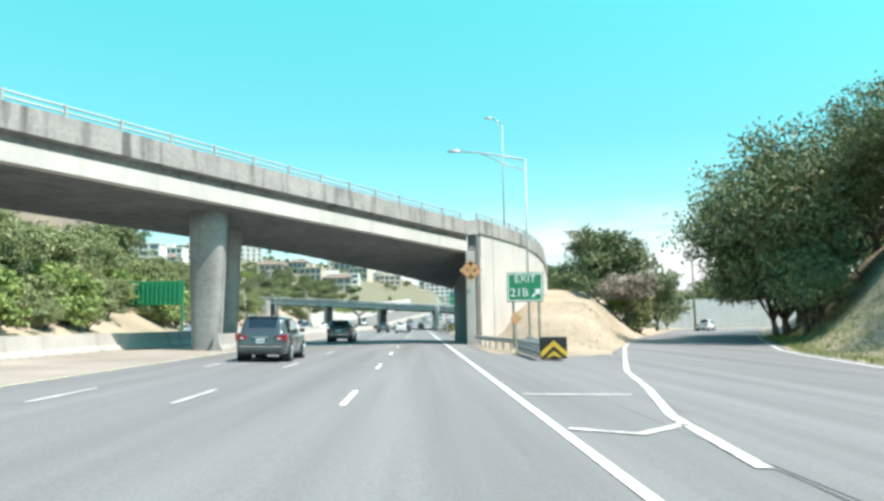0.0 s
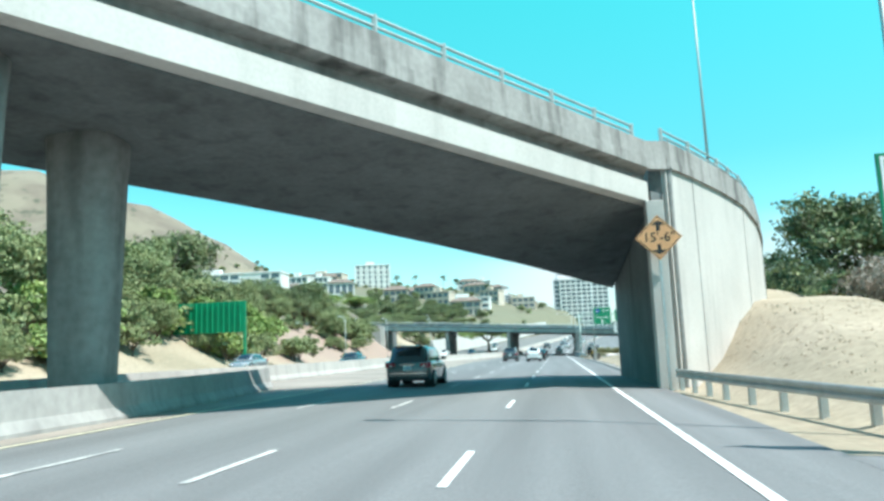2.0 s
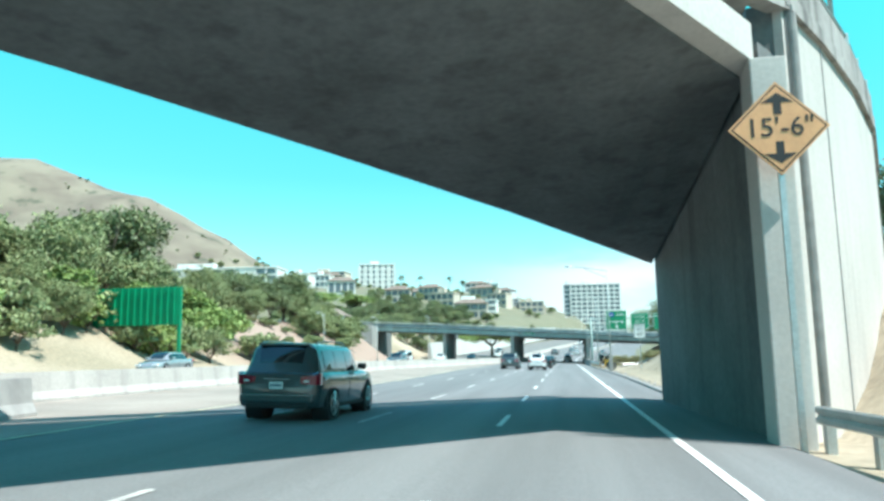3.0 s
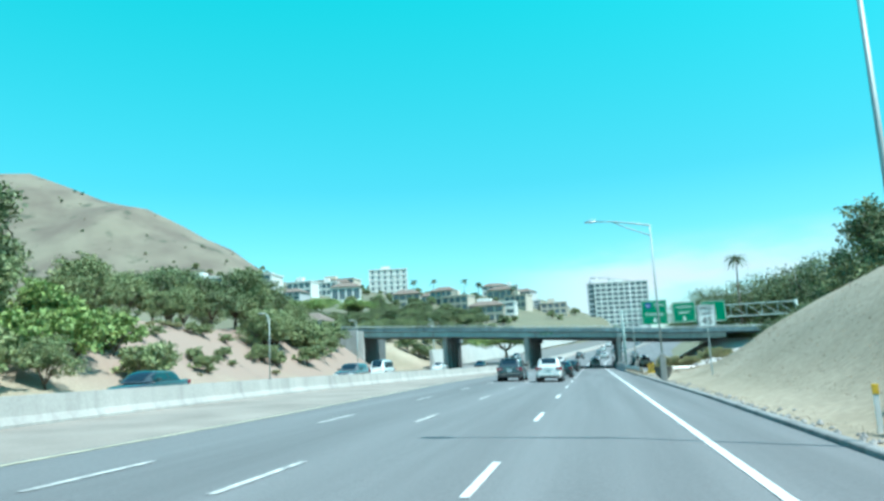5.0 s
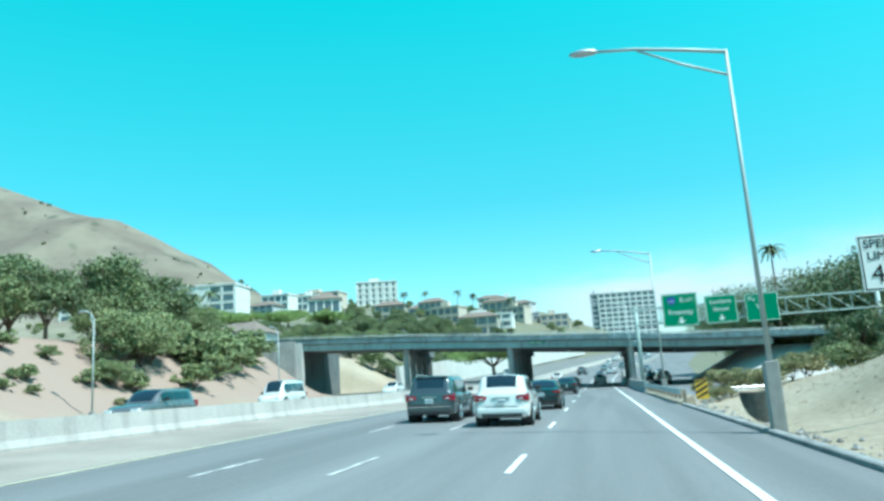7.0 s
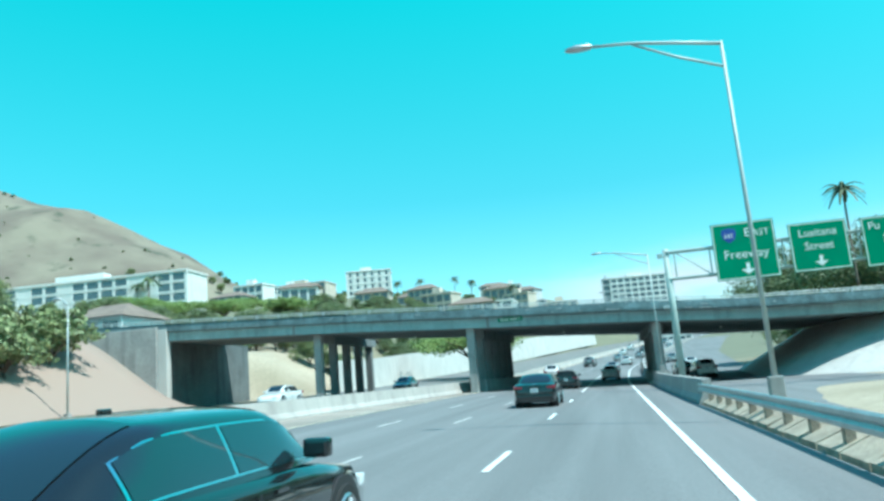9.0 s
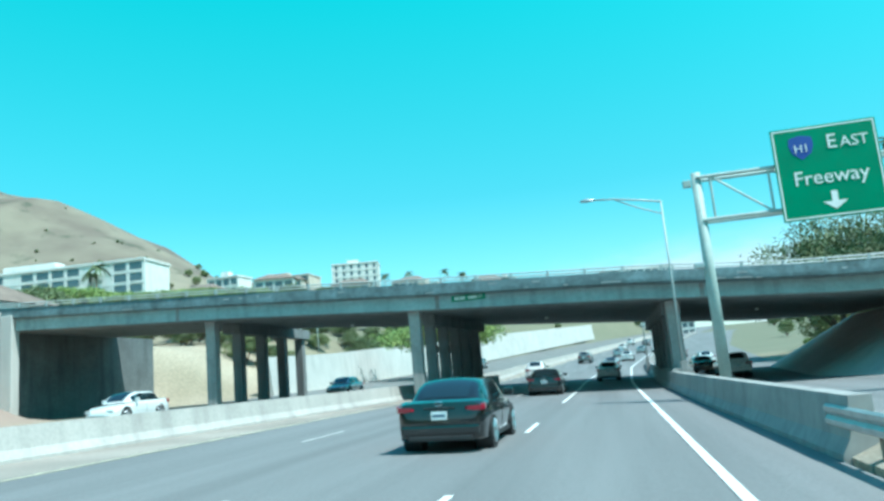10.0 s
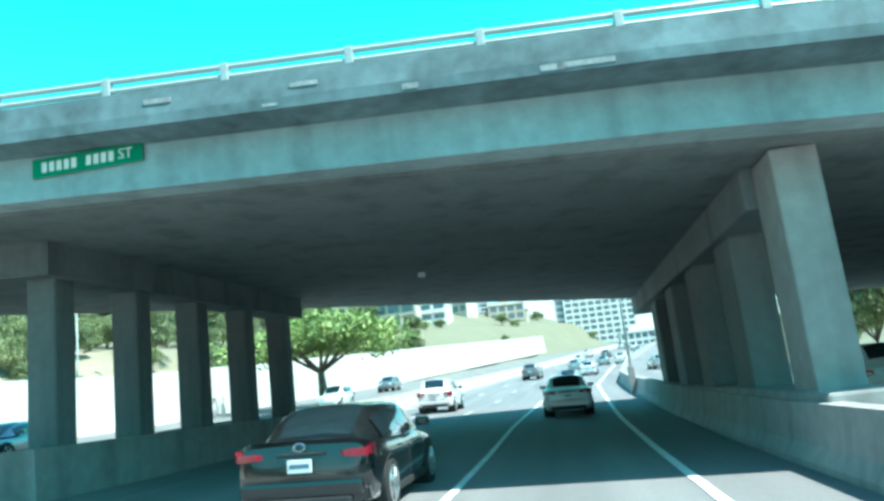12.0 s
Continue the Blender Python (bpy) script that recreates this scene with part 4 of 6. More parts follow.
for zz, ww in ((12.7, 1.3), (11.7, 1.1)):
    part("crossarm", box(-ww, ww, -0.18, -0.06, zz, zz + 0.16, 0.01), WOOD_POST, utility)
    for sx in (-0.9, -0.5, 0.5, 0.9):
        part("insulator", tube((sx * ww, -0.12, zz + 0.16), (sx * ww, -0.12, zz + 0.40), 0.06, 0.04, 8), PALE_STEEL, utility)
# lamps of the opposite carriageway, thin poles
for lx, ly, lh in ((-33.0, 142.0, 6.6), (-33.2, 172.0, 7.2), (-34.0, 228.0, 8.2), (-36.0, 238.0, 8.2)):
    street_lamp(lx, ly, terrain(lx, ly), lh, 0.5, "slim galvanised lamp pole beside the opposite carriageway")

# sign gantry with three green panels
gantry = thing("sign_gantry", pose(0, 1.3, 0.05), "steel sign gantry with green guide signs over the merging lanes", "sign gantry")
part("pole", tube((4.15, 175.3, 0.6), (4.15, 175.3, 8.1), 0.21, 0.17, 16), GANTRY_GREEN, gantry, "thick pale green steel pole", smooth=True)
part("pole", tube((27.0, 175.3, -0.3), (27.0, 175.3, 8.1), 0.26, 0.20, 16), GANTRY_GREEN, gantry, smooth=True)
for zz in (6.3, 7.9):
    for yy in (175.15, 175.75):
        part("chord", tube((4.15, yy, zz), (27.0, yy, zz), 0.07, n=8), GANTRY_GREEN, gantry)
for k in range(11):
    xa = 4.6 + k * 2.0
    part("strut", tube((xa, 175.15, 6.3), (xa, 175.15, 7.9), 0.045, n=6), GANTRY_GREEN, gantry)
    part("diagonal", tube((xa, 175.15, 7.9), (xa + 2.0, 175.15, 6.3), 0.04, n=6), GANTRY_GREEN, gantry)
part("camera_box", box(3.65, 3.95, 175.2, 175.4, 7.6, 7.85, 0.03), GANTRY_GREEN, gantry)
part("camera_box", box(3.6, 3.95, 174.9, 175.1, 4.55, 4.75, 0.03), STEEL, gantry)
for nm, x0, x1, z0, z1 in (("panel_one", 6.8, 10.25, 5.8, 9.15), ("panel_two", 10.95, 14.0, 5.85, 8.65), ("panel_three", 14.75, 17.9, 5.75, 8.55)):
    green_sign(nm, x0, x1, z0, z1, 174.9, "", parent=gantry)
writing("E", 0.72, gantry, pose(8.75, 174.88, 8.47), SIGN_WHITE)
writing("AST", 0.54, gantry, pose(9.48, 174.88, 8.41), SIGN_WHITE)
writing("Freeway", 0.72, gantry, pose(8.55, 174.88, 7.25), SIGN_WHITE)
arrow(gantry, 8.55, 174.885, 6.4, 0.66, 180, SIGN_WHITE, stout=1.7)
SHIELD = material("shield_blue", (0.03, 0.07, 0.32), 0.45, vary=0.05, scale=2, fine=40, bump=0.0)
bm = bmesh.new()
bm.faces.new([bm.verts.new((7.75 + 0.42 * u, 174.888, 8.4 + 0.45 * v)) for u, v in ((-0.9, 0.8), (0, 1), (0.9, 0.8), (1.0, 0.2), (0.75, -0.5), (0, -1), (-0.75, -0.5), (-1.0, 0.2))])
part("route_shield", bm, SHIELD, gantry, "blue route shield")
writing("H1", 0.42, gantry, pose(7.75, 174.87, 8.35), SIGN_WHITE)
writing("Lusitana", 0.62, gantry, pose(12.45, 174.88, 8.02), SIGN_WHITE)
writing("Street", 0.62, gantry, pose(12.45, 174.88, 7.25), SIGN_WHITE)
arrow(gantry, 12.45, 174.885, 6.4, 0.6, 180, SIGN_WHITE, stout=1.7)
writing("Pu", 0.62, gantry, pose(15.4, 174.88, 8.0), SIGN_WHITE)
writing("S", 0.62, gantry, pose(15.9, 174.88, 7.25), SIGN_WHITE)
arrow(gantry, 16.4, 174.885, 6.4, 0.6, 180, SIGN_WHITE)

# street name plate on the overpass
plate = thing("street_name_sign", pose(0, 0, 0), "narrow green street name plate bolted to the overpass girder", "street sign")
part("panel", box(-8.28, -6.28, FY2 - 0.06, FY2 - 0.03, 5.83, 6.16, 0.01), SIGN_GREEN, plate)
for k in range(10):
    if k != 5:
        part("letter_bar", box(-8.10 + k * 0.135, -8.01 + k * 0.135, FY2 - 0.066, FY2 - 0.058, 5.91, 6.08), SIGN_WHITE, plate)
writing("ST", 0.25, plate, pose(-6.58, FY2 - 0.068, 5.995), SIGN_WHITE)


# ---- guardrails and crash cushion ----
W_BEAM = ((0.0, 0.0), (0.05, 0.03), (0.05, 0.10), (0.0, 0.155), (0.05, 0.21), (0.05, 0.28), (0.0, 0.31), (-0.012, 0.31), (0.035, 0.275), (0.035, 0.215), (-0.015, 0.155), (0.035, 0.095), (0.035, 0.035), (-0.012, 0.0))


def guardrail(pts, label, post_mat, base=0.42):
    rail = thing("guardrail", pose(0, 0, 0), label, "guardrail")
    path = []
    dense = []
    for a, b in zip(pts, pts[1:]):
        a, b = Vector(a), Vector(b)
        n = max(1, round((b - a).length / 1.9))
        dense += [a.lerp(b, k / n) for k in range(n)]
    dense.append(Vector(pts[-1]))
    for i, p in enumerate(dense):
        d = (dense[min(i + 1, len(dense) - 1)] - dense[max(i - 1, 0)]).normalized()
        path.append((p.x, p.y, road_z(p.x, p.y) + base, -d.y, d.x))
        ob = part("post", box(-0.08, 0.08, -0.09, 0.09, -0.3, base + 0.33, 0.01), post_mat, rail)
        ob.matrix_basis = pose(p.x + 0.16, p.y, terrain(p.x, p.y))
    part("beam", sweep(W_BEAM, path), STEEL, rail)
    return rail


guardrail([(5.35, 42.8), (4.9, 47.0), (4.2, 53.0), (3.75, 58.0)], "galvanised guardrail on steel posts leading to the abutment", STEEL)
guardrail([(3.55, 136.0), (3.5, 148.0), (3.35, 161.0)], "galvanised guardrail on timber posts beside the lanes", WOOD_POST)
guardrail([(4.9, 139.0), (6.2, 141.0), (8.8, 142.0)], "galvanised guardrail beside the merging lanes", STEEL)

cushion = thing("crash_cushion", pose(5.25, 34.0, road_z(5.25, 34.0)), "crash cushion with black front and yellow chevrons", "crash cushion")
part("nose", box(-0.58, 0.58, -0.12, 0.12, 0.10, 1.02, 0.06), BLACK, cushion)
bm = bmesh.new()
for top, low in ((0.86, 0.62), (0.44, 0.24)):
    for sgn in (-1, 1):
        reach = 0.56 if top > 0.5 else 0.30
        ps = ((0, top), (0, low), (sgn * reach, max(0.12, low - 0.85 * reach)), (sgn * reach, top - 0.85 * reach))
        bm.faces.new([bm.verts.new((x, -0.127, z)) for x, z in (ps if sgn > 0 else ps[::-1])])
part("chevron", bm, SIGN_YELLOW, cushion)
for sgn in (-1, 1):
    for k in range(4):
        ob = part("side_panel", sweep(W_BEAM, [(0, 0, 0, sgn, 0), (0, 2.05, 0, sgn, 0)]), STEEL, cushion)
        ob.matrix_basis = pose(sgn * (0.50 - 0.02 * k), 0.15 + 1.95 * k, 0.48)
        ob = part("side_panel", sweep(W_BEAM, [(0, 0, 0, sgn, 0), (0, 2.05, 0, sgn, 0)]), STEEL, cushion)
        ob.matrix_basis = pose(sgn * (0.50 - 0.02 * k), 0.15 + 1.95 * k, 0.14)
for k in range(5):
    part("diaphragm", box(-0.46, 0.46, 0.2 + 1.9 * k, 0.28 + 1.9 * k, 0.05, 0.80), STEEL, cushion)

# barrier nose with hazard stripes and a dark stand-in sheet at the merge
nose = thing("hazard_board", pose(4.35, 134.5, road_z(4.3, 134.5)), "striped yellow and black hazard board at the barrier end", "road sign")
part("board", box(-0.28, 0.28, 0, 0.03, 0.25, 1.15, 0.01), SIGN_YELLOW, nose)
bm = bmesh.new()
for k in range(4):
    z = 0.22 + k * 0.26
    bm.faces.new([bm.verts.new((x, -0.004, min(1.14, max(0.26, zz)))) for x, zz in ((-0.27, z), (0.27, z + 0.3), (0.27, z + 0.43), (-0.27, z + 0.13))])
part("stripe", bm, BLACK, nose)
part("post", box(-0.03, 0.03, 0.03, 0.08, -0.2, 1.1), STEEL, nose)
# Added sheet: stands in for a dark patch whose nature is unclear.
dark_patch = thing("stand_in_sheet", pose(0, 0, 0), "dark rounded sheet standing in for an unclear dark patch by the street lamp", "metal sheet")
bm = bmesh.new()
prev = None
for k in range(9):
    a = math.pi * k / 8
    cx, cy = 4.05 - 0.55 * math.cos(a), 120.2 - 0.25 * math.sin(a)
    zb = 0.85
    ring = [bm.verts.new((cx, cy, zb + h)) for h in (-0.08 - 0.75 * math.sin(a), 0.0)] + [bm.verts.new((cx, cy + 0.06, zb + h)) for h in (0.0, -0.08 - 0.75 * math.sin(a))]
    if prev:
        for j in range(4):
            bm.faces.new((prev[j], prev[(j + 1) % 4], ring[(j + 1) % 4], ring[j]))
    prev = ring
part("curved_sheet", bm, material("dark_olive_sheet", (0.10, 0.10, 0.085), 0.8, vary=0.2, scale=2, fine=20, bump=0.01), dark_patch)


# ---- vehicles ----
def paint(name, rgb, metal=0.0, rough=0.25):
    return material(name, rgb, rough, metal=metal, vary=0.03, scale=1.2, fine=80, bump=0.0, coat=1.0)


PAINT_WHITE = paint("car_paint_white", (0.72, 0.72, 0.70))
PAINT_SLATE = paint("car_paint_slate", (0.075, 0.095, 0.10), 0.35)
PAINT_BLACK = paint("car_paint_black", (0.010, 0.012, 0.013), 0.1, 0.16)
PAINT_SILVER = paint("car_paint_silver", (0.42, 0.43, 0.43), 0.5)
PAINT_GREY = paint("car_paint_grey", (0.16, 0.17, 0.17), 0.35)
PAINT_TAN = paint("car_paint_champagne", (0.45, 0.42, 0.35), 0.35)
TRIM = material("black_plastic_trim", (0.025, 0.025, 0.026), 0.7, vary=0.08, scale=5, fine=60, bump=0.0)
CHROME = material("chrome", (0.75, 0.76, 0.77), 0.12, metal=1.0, vary=0.02, scale=5, fine=60, bump=0.0)
PLATE_WHITE = material("plate_white", (0.72, 0.76, 0.76), 0.5, vary=0.05, scale=9, fine=60, bump=0.0)
PLATE_INK = material("plate_ink", (0.10, 0.16, 0.22), 0.6, vary=0.05, scale=9, fine=60, bump=0.0)


def smooth_loft(rings):
    """A skin over closed rings of equal length, with both ends closed."""
    bm = bmesh.new()
    vs = [[bm.verts.new(p) for p in r] for r in rings]
    n = len(vs[0])
    for a, b in zip(vs, vs[1:]):
        for k in range(n):
            bm.faces.new((a[k], a[(k + 1) % n], b[(k + 1) % n], b[k]))
    bm.faces.new(vs[0][::-1])
    bm.faces.new(vs[-1])
    return bm


def finish_smooth(ob, angle=35):
    for p in ob.data.polygons:
        p.use_smooth = True
    m = ob.data
    bm = bmesh.new()
    bm.from_mesh(m)
    for e in bm.edges:
        e.smooth = len(e.link_faces) == 2 and e.calc_face_angle(0) < radians(angle)
    bm.to_mesh(m)
    bm.free()
    return ob


def vehicle(name, label, m, body_paint, L, W, H, kind, group="", plate=True, badge=False, rails=False):
    """kind: sedan, suv, van or pickup. The vehicle's nose points to +y; the origin is on the road under its middle."""
    car = thing(name, m, label, "car" if kind != "pickup" else "pickup truck", group)
    hw, r = W / 2, (0.33 if kind == "sedan" else 0.37)
    zb = 0.20 if kind == "sedan" else 0.27
    belt = {"sedan": 0.93, "suv": 1.08, "van": 1.06, "pickup": 1.05}[kind]
    rear, front = -L / 2, L / 2
    hood = belt - (0.10 if kind == "sedan" else 0.04)
    deck = belt + (0.06 if kind == "sedan" else 0.0)
    # lower body: stations of (y, half width, top height, bottom height)
    st = [(rear, 0.80, deck - 0.30, zb + 0.16), (rear + 0.05, 0.90, deck - 0.05, zb + 0.05), (rear + 0.22, 0.965, deck, zb), (rear + 0.9, 1.0, belt + 0.01, zb), (-0.2, 1.0, belt - 0.01, zb),
          (0.5, 1.0, belt - 0.02, zb), (front - 1.25, 0.99, hood + 0.03, zb), (front - 0.5, 0.95, hood - 0.06, zb), (front - 0.12, 0.86, hood - 0.22, zb + 0.03), (front, 0.72, hood - 0.38, zb + 0.10)]
    rings = []
    for y, w, top, bot in st:
        w *= hw
        mid = lerp(bot, top, 0.52)
        half = [(w * 0.80, bot), (w * 0.96, bot + 0.05), (w * 0.99, mid - 0.1), (w, mid + 0.06), (w * 0.975, top - 0.10), (w * 0.93, top - 0.025), (w * 0.84, top)]
        rings.append([(x, y, z) for x, z in half] + [(0, y, top + 0.015)] + [(-x, y, z) for x, z in half[::-1]])
    body = finish_smooth(part("body", smooth_loft(rings), body_paint, car), 50)
    # cabin
    if kind == "sedan":
        b0, b1, t0, t1 = rear + (0.42 if badge else 0.58), front - 1.10, rear + (1.45 if badge else 1.30), front - 2.05
    elif kind == "pickup":
        b0, b1, t0, t1 = -0.75, front - 1.2, -0.60, front - 1.95
    elif kind == "van":
        b0, b1, t0, t1 = rear + 0.06, front - 0.75, rear + 0.22, front - 1.55
    else:
        b0, b1, t0, t1 = rear + 0.10, front - 1.30, rear + 0.48, front - 2.15
    wb, wt = hw * 0.925, hw * (0.70 if kind == "sedan" else 0.76)
    zt = H - (0.03 if not rails else 0.05)
    ur, uf = (t0 - b0) / (b1 - b0), (t1 - b0) / (b1 - b0)
    steep = 0.9 if kind == "sedan" else 1.15

    def skin(u, v):
        """A point of the cabin: u from tail to nose, v across from side to side."""
        if u < ur:
            rise = max(0.0, math.sin(math.pi / 2 * max(0.0, u) / ur)) ** steep
        elif u > uf:
            rise = max(0.0, math.cos(math.pi / 2 * min(1.0, (u - uf) / (1 - uf)))) ** 0.9
        else:
            rise = 1.0 + 0.02 * math.sin(math.pi * (u - ur) / (uf - ur))
        h = (zt - belt + 0.03) * rise
        e = abs(2 * u - 1)
        side = 1 if v > 0.5 else -1
        q = min(1.0, abs(2 * v - 1))
        taper = 1 - 0.13 * e ** 4
        if q > 0.52:
            k = (1 - q) / 0.48
            x, z = lerp(wb, wt, k ** 1.25), 0.86 * k
        else:
            k = q / 0.52
            x, z = wt * k, 0.86 + 0.14 * (1 - k ** 2.4)
        return Vector((side * x * taper, lerp(b0, b1, u), belt - 0.03 + h * z))

    def patch(nm, mat, us, vs, out):
        bm = bmesh.new()
        grid = []
        for u in us:
            row = []
            for v in vs:
                d = 0.004
                n = (skin(min(1, u + d), v) - skin(max(0, u - d), v)).cross(skin(u, min(1, v + d)) - skin(u, max(0, v - d)))
                n = n.normalized() if n.length > 0 else Vector((0, 0, 1))
                if n.z < 0:
                    n = -n
                row.append(bm.verts.new(skin(u, v) + n * out))
            grid.append(row)
        for r0, r1 in zip(grid, grid[1:]):
            for k in range(len(vs) - 1):
                bm.faces.new((r0[k], r1[k], r1[k + 1], r0[k + 1]))
        return part(nm, bm, mat, car, smooth=True)

    us_all = [ur * k / 8 for k in range(8)] + [lerp(ur, uf, k / 6) for k in range(6)] + [lerp(uf, 1, k / 8) for k in range(9)]
    vs_all = [0.0, 0.08, 0.16, 0.22, 0.26, 0.30, 0.36, 0.43, 0.5, 0.57, 0.64, 0.70, 0.74, 0.78, 0.84, 0.92, 1.0]
    cabin = patch("cabin", body_paint, us_all, vs_all, 0.0)

    def span(a, b, n):
        return [lerp(a, b, k / n) for k in range(n + 1)]

    def pane(nm, u0, u1, v0, v1, mat=CAR_GLASS, out=0.007):
        return patch(nm, mat, span(u0, u1, 8), span(v0, v1, 6), out)

    pane("rear_window", ur * (0.14 if kind == "sedan" else 0.26), ur * 0.84, 0.285 if kind == "sedan" else 0.305, 0.715 if kind == "sedan" else 0.695)
    pane("windscreen", lerp(uf, 1, 0.12), lerp(uf, 1, 0.92), 0.285, 0.715)
    for v0, v1 in ((0.035, 0.205), (0.795, 0.965)):
        if kind == "sedan":
            mid = lerp(ur, uf, 0.45)
            pane("window_trim", ur * 0.47, lerp(uf, 1, 0.61), v0 - 0.008, v1 + 0.008, CHROME if badge else TRIM, 0.003)
            pane("side_window", ur * 0.50, mid - 0.008, v0, v1)
            pane("side_window", mid + 0.008, lerp(uf, 1, 0.58), v0, v1)
        elif kind == "pickup":
            pane("side_window", lerp(ur, uf, 0.1), lerp(uf, 1, 0.5), v0, v1)
        else:
            cuts = [lerp(ur * 0.9, lerp(uf, 1, 0.5), f) for f in (0.08, 0.34, 0.64, 1.0)]
            for c0, c1 in zip(cuts, cuts[1:]):
                pane("side_window", c0 + 0.005, c1 - 0.005, v0, v1)
    # wheels
    wb_len = L * 0.585
    for wy in (-wb_len / 2 - 0.02, wb_len / 2 + 0.02):
        for sx in (-1, 1):
            part("wheel_arch", tube((sx * (hw * 0.6), wy, r), (sx * (hw + 0.004), wy, r + 0.01), r * 1.17, n=24), TRIM, car)
            wheel = new("wheel")
            wheel.parent = car
            wheel.location = (sx * (hw - 0.10), wy, r)
            bm = bmesh.new()
            prev = None
            for xo, rr in ((-0.11, r * 0.72), (-0.11, r * 0.94), (-0.07, r), (0.07, r), (0.115, r * 0.94), (0.115, r * 0.70)):
                ring = [bm.verts.new((xo * sx, rr * math.cos(2 * math.pi * k / 24), rr * math.sin(2 * math.pi * k / 24))) for k in range(24)]
                if prev:
                    for k in range(24):
                        bm.faces.new((prev[k], prev[(k + 1) % 24], ring[(k + 1) % 24], ring[k]))
                else:
                    bm.faces.new(ring[::-1])
                prev = ring
            bm.faces.new(prev)
            part("tyre", bm, RUBBER, wheel, smooth=False)
            bm = bmesh.new()
            for k in range(5):
                a = 2 * math.pi * k / 5
                for da in (-0.16, 0.16):
                    c0, s0 = math.cos(a + da * 0.4), math.sin(a + da * 0.4)
                    c1, s1 = math.cos(a + da), math.sin(a + da)
                    add_tube(bm, (0.118 * sx, r * 0.12 * c0, r * 0.12 * s0), (0.112 * sx, r * 0.66 * c1, r * 0.66 * s1), 0.026, 0.02, 5)
            add_tube(bm, (0.09 * sx, 0, 0), (0.128 * sx, 0, 0), r * 0.18, n=10)
            for k in range(20):
                a0, a1 = 2 * math.pi * k / 20, 2 * math.pi * (k + 1) / 20
                add_tube(bm, (0.117 * sx, r * 0.68 * math.cos(a0), r * 0.68 * math.sin(a0)), (0.117 * sx, r * 0.68 * math.cos(a1), r * 0.68 * math.sin(a1)), 0.018, n=4)
            part("rim", bm, ALLOY, wheel)
    # lamps
    lz = deck - 0.16 if kind == "sedan" else belt - 0.17
    for sx in (-1, 1):
        bm = bmesh.new()
        y0 = rear + 0.02
        shape = ((0.96, 0.26, 0.11), (0.97, 0.10, 0.10), (0.90, 0.005, 0.09), (0.70, -0.02, 0.075), ((0.60 if badge else 0.52) if kind == "sedan" else 0.56, -0.025, 0.05))
        prev = None
        slim = 0.55 if badge else 0.8 if kind == "sedan" else 1.2
        for fx, dy, hh in shape:
            hh *= slim
            tilt = 0.03 if fx > 0.9 else 0.0
            ring = [bm.verts.new((sx * (hw * fx + 0.012), y0 + dy - 0.018, lz + h + tilt)) for h in (-hh, hh)] + [bm.verts.new((sx * (hw * fx - 0.08), y0 + dy + 0.08, lz + h + tilt)) for h in (hh, -hh)]
            if prev:
                for k in range(4):
                    bm.faces.new((prev[k], prev[(k + 1) % 4], ring[(k + 1) % 4], ring[k]))
            else:
                bm.faces.new(ring[::-1])
            prev = ring
        bm.faces.new(prev)
        part("tail_light", bm, TAIL_RED, car, "red tail light")
        if not badge:
            part("reverse_lamp", box(sx * hw * 0.70 - 0.06, sx * hw * 0.70 + 0.06, rear - 0.035, rear + 0.03, lz - 0.045, lz - 0.005), LAMP_CLEAR, car)
        part("headlight", box(sx * hw * 0.66 - 0.17, sx * hw * 0.66 + 0.17, front - 0.16, front - 0.02, hood - 0.32, hood - 0.20, 0.03), LAMP_CLEAR, car)
        part("door_mirror", box(sx * (hw + 0.05) - 0.11, sx * (hw + 0.05) + 0.11, b1 - 0.62, b1 - 0.50, belt + 0.02, belt + 0.17, 0.035), TRIM if kind != "sedan" else body_paint, car)
        for wy in (0.15, -0.75):
            part("door_handle", box(sx * (hw * 0.985) - 0.015, sx * (hw * 0.985) + 0.015, wy - 0.09, wy + 0.09, belt - 0.16, belt - 0.13), body_paint if kind == "sedan" else CHROME, car)
        part("sill", box(sx * hw * 0.965 - 0.02, sx * hw * 0.965 + 0.02, -wb_len / 2 + 0.42, wb_len / 2 - 0.42, zb - 0.02, zb + 0.08, 0.015), TRIM, car)
        part("door_seam", box(sx * (hw * 1.002) - 0.006, sx * (hw * 1.002) + 0.001, -0.205, -0.19, zb + 0.15, belt - 0.12), TRIM, car)
    # rear details
    part("bumper", box(-hw * 0.86, hw * 0.86, rear - 0.045, rear + 0.25, zb + 0.14, zb + 0.33, 0.05), body_paint, car)
    part("bumper_insert", box(-hw * 0.70, hw * 0.70, rear - 0.05, rear + 0.2, zb + 0.03, zb + 0.14, 0.03), TRIM, car)
    if kind == "pickup":
        part("cargo_bed", box(-hw * 0.80, hw * 0.80, rear + 0.15, -0.85, belt - 0.05, belt + 0.03), TRIM, car)
    if plate:
        pl = part("number_plate", box(-0.155, 0.155, rear - 0.052, rear - 0.03, lz - 0.20, lz - 0.045, 0.006), PLATE_WHITE, car, "white number plate with dark bars")
        part("plate_bar", box(-0.125, 0.125, rear - 0.056, rear - 0.05, lz - 0.145, lz - 0.095), PLATE_INK, pl)
    part("trunk_trim", box(-0.30, 0.30, rear - 0.03, rear + 0.02, lz + 0.0, lz + 0.03, 0.006), CHROME if kind != "sedan" else TRIM, car)
    part("trunk_seam", box(-hw * 0.60, hw * 0.60, rear - 0.012, rear + 0.03, lz - 0.28, lz - 0.268), TRIM, car)
    if badge:
        bm = bmesh.new()
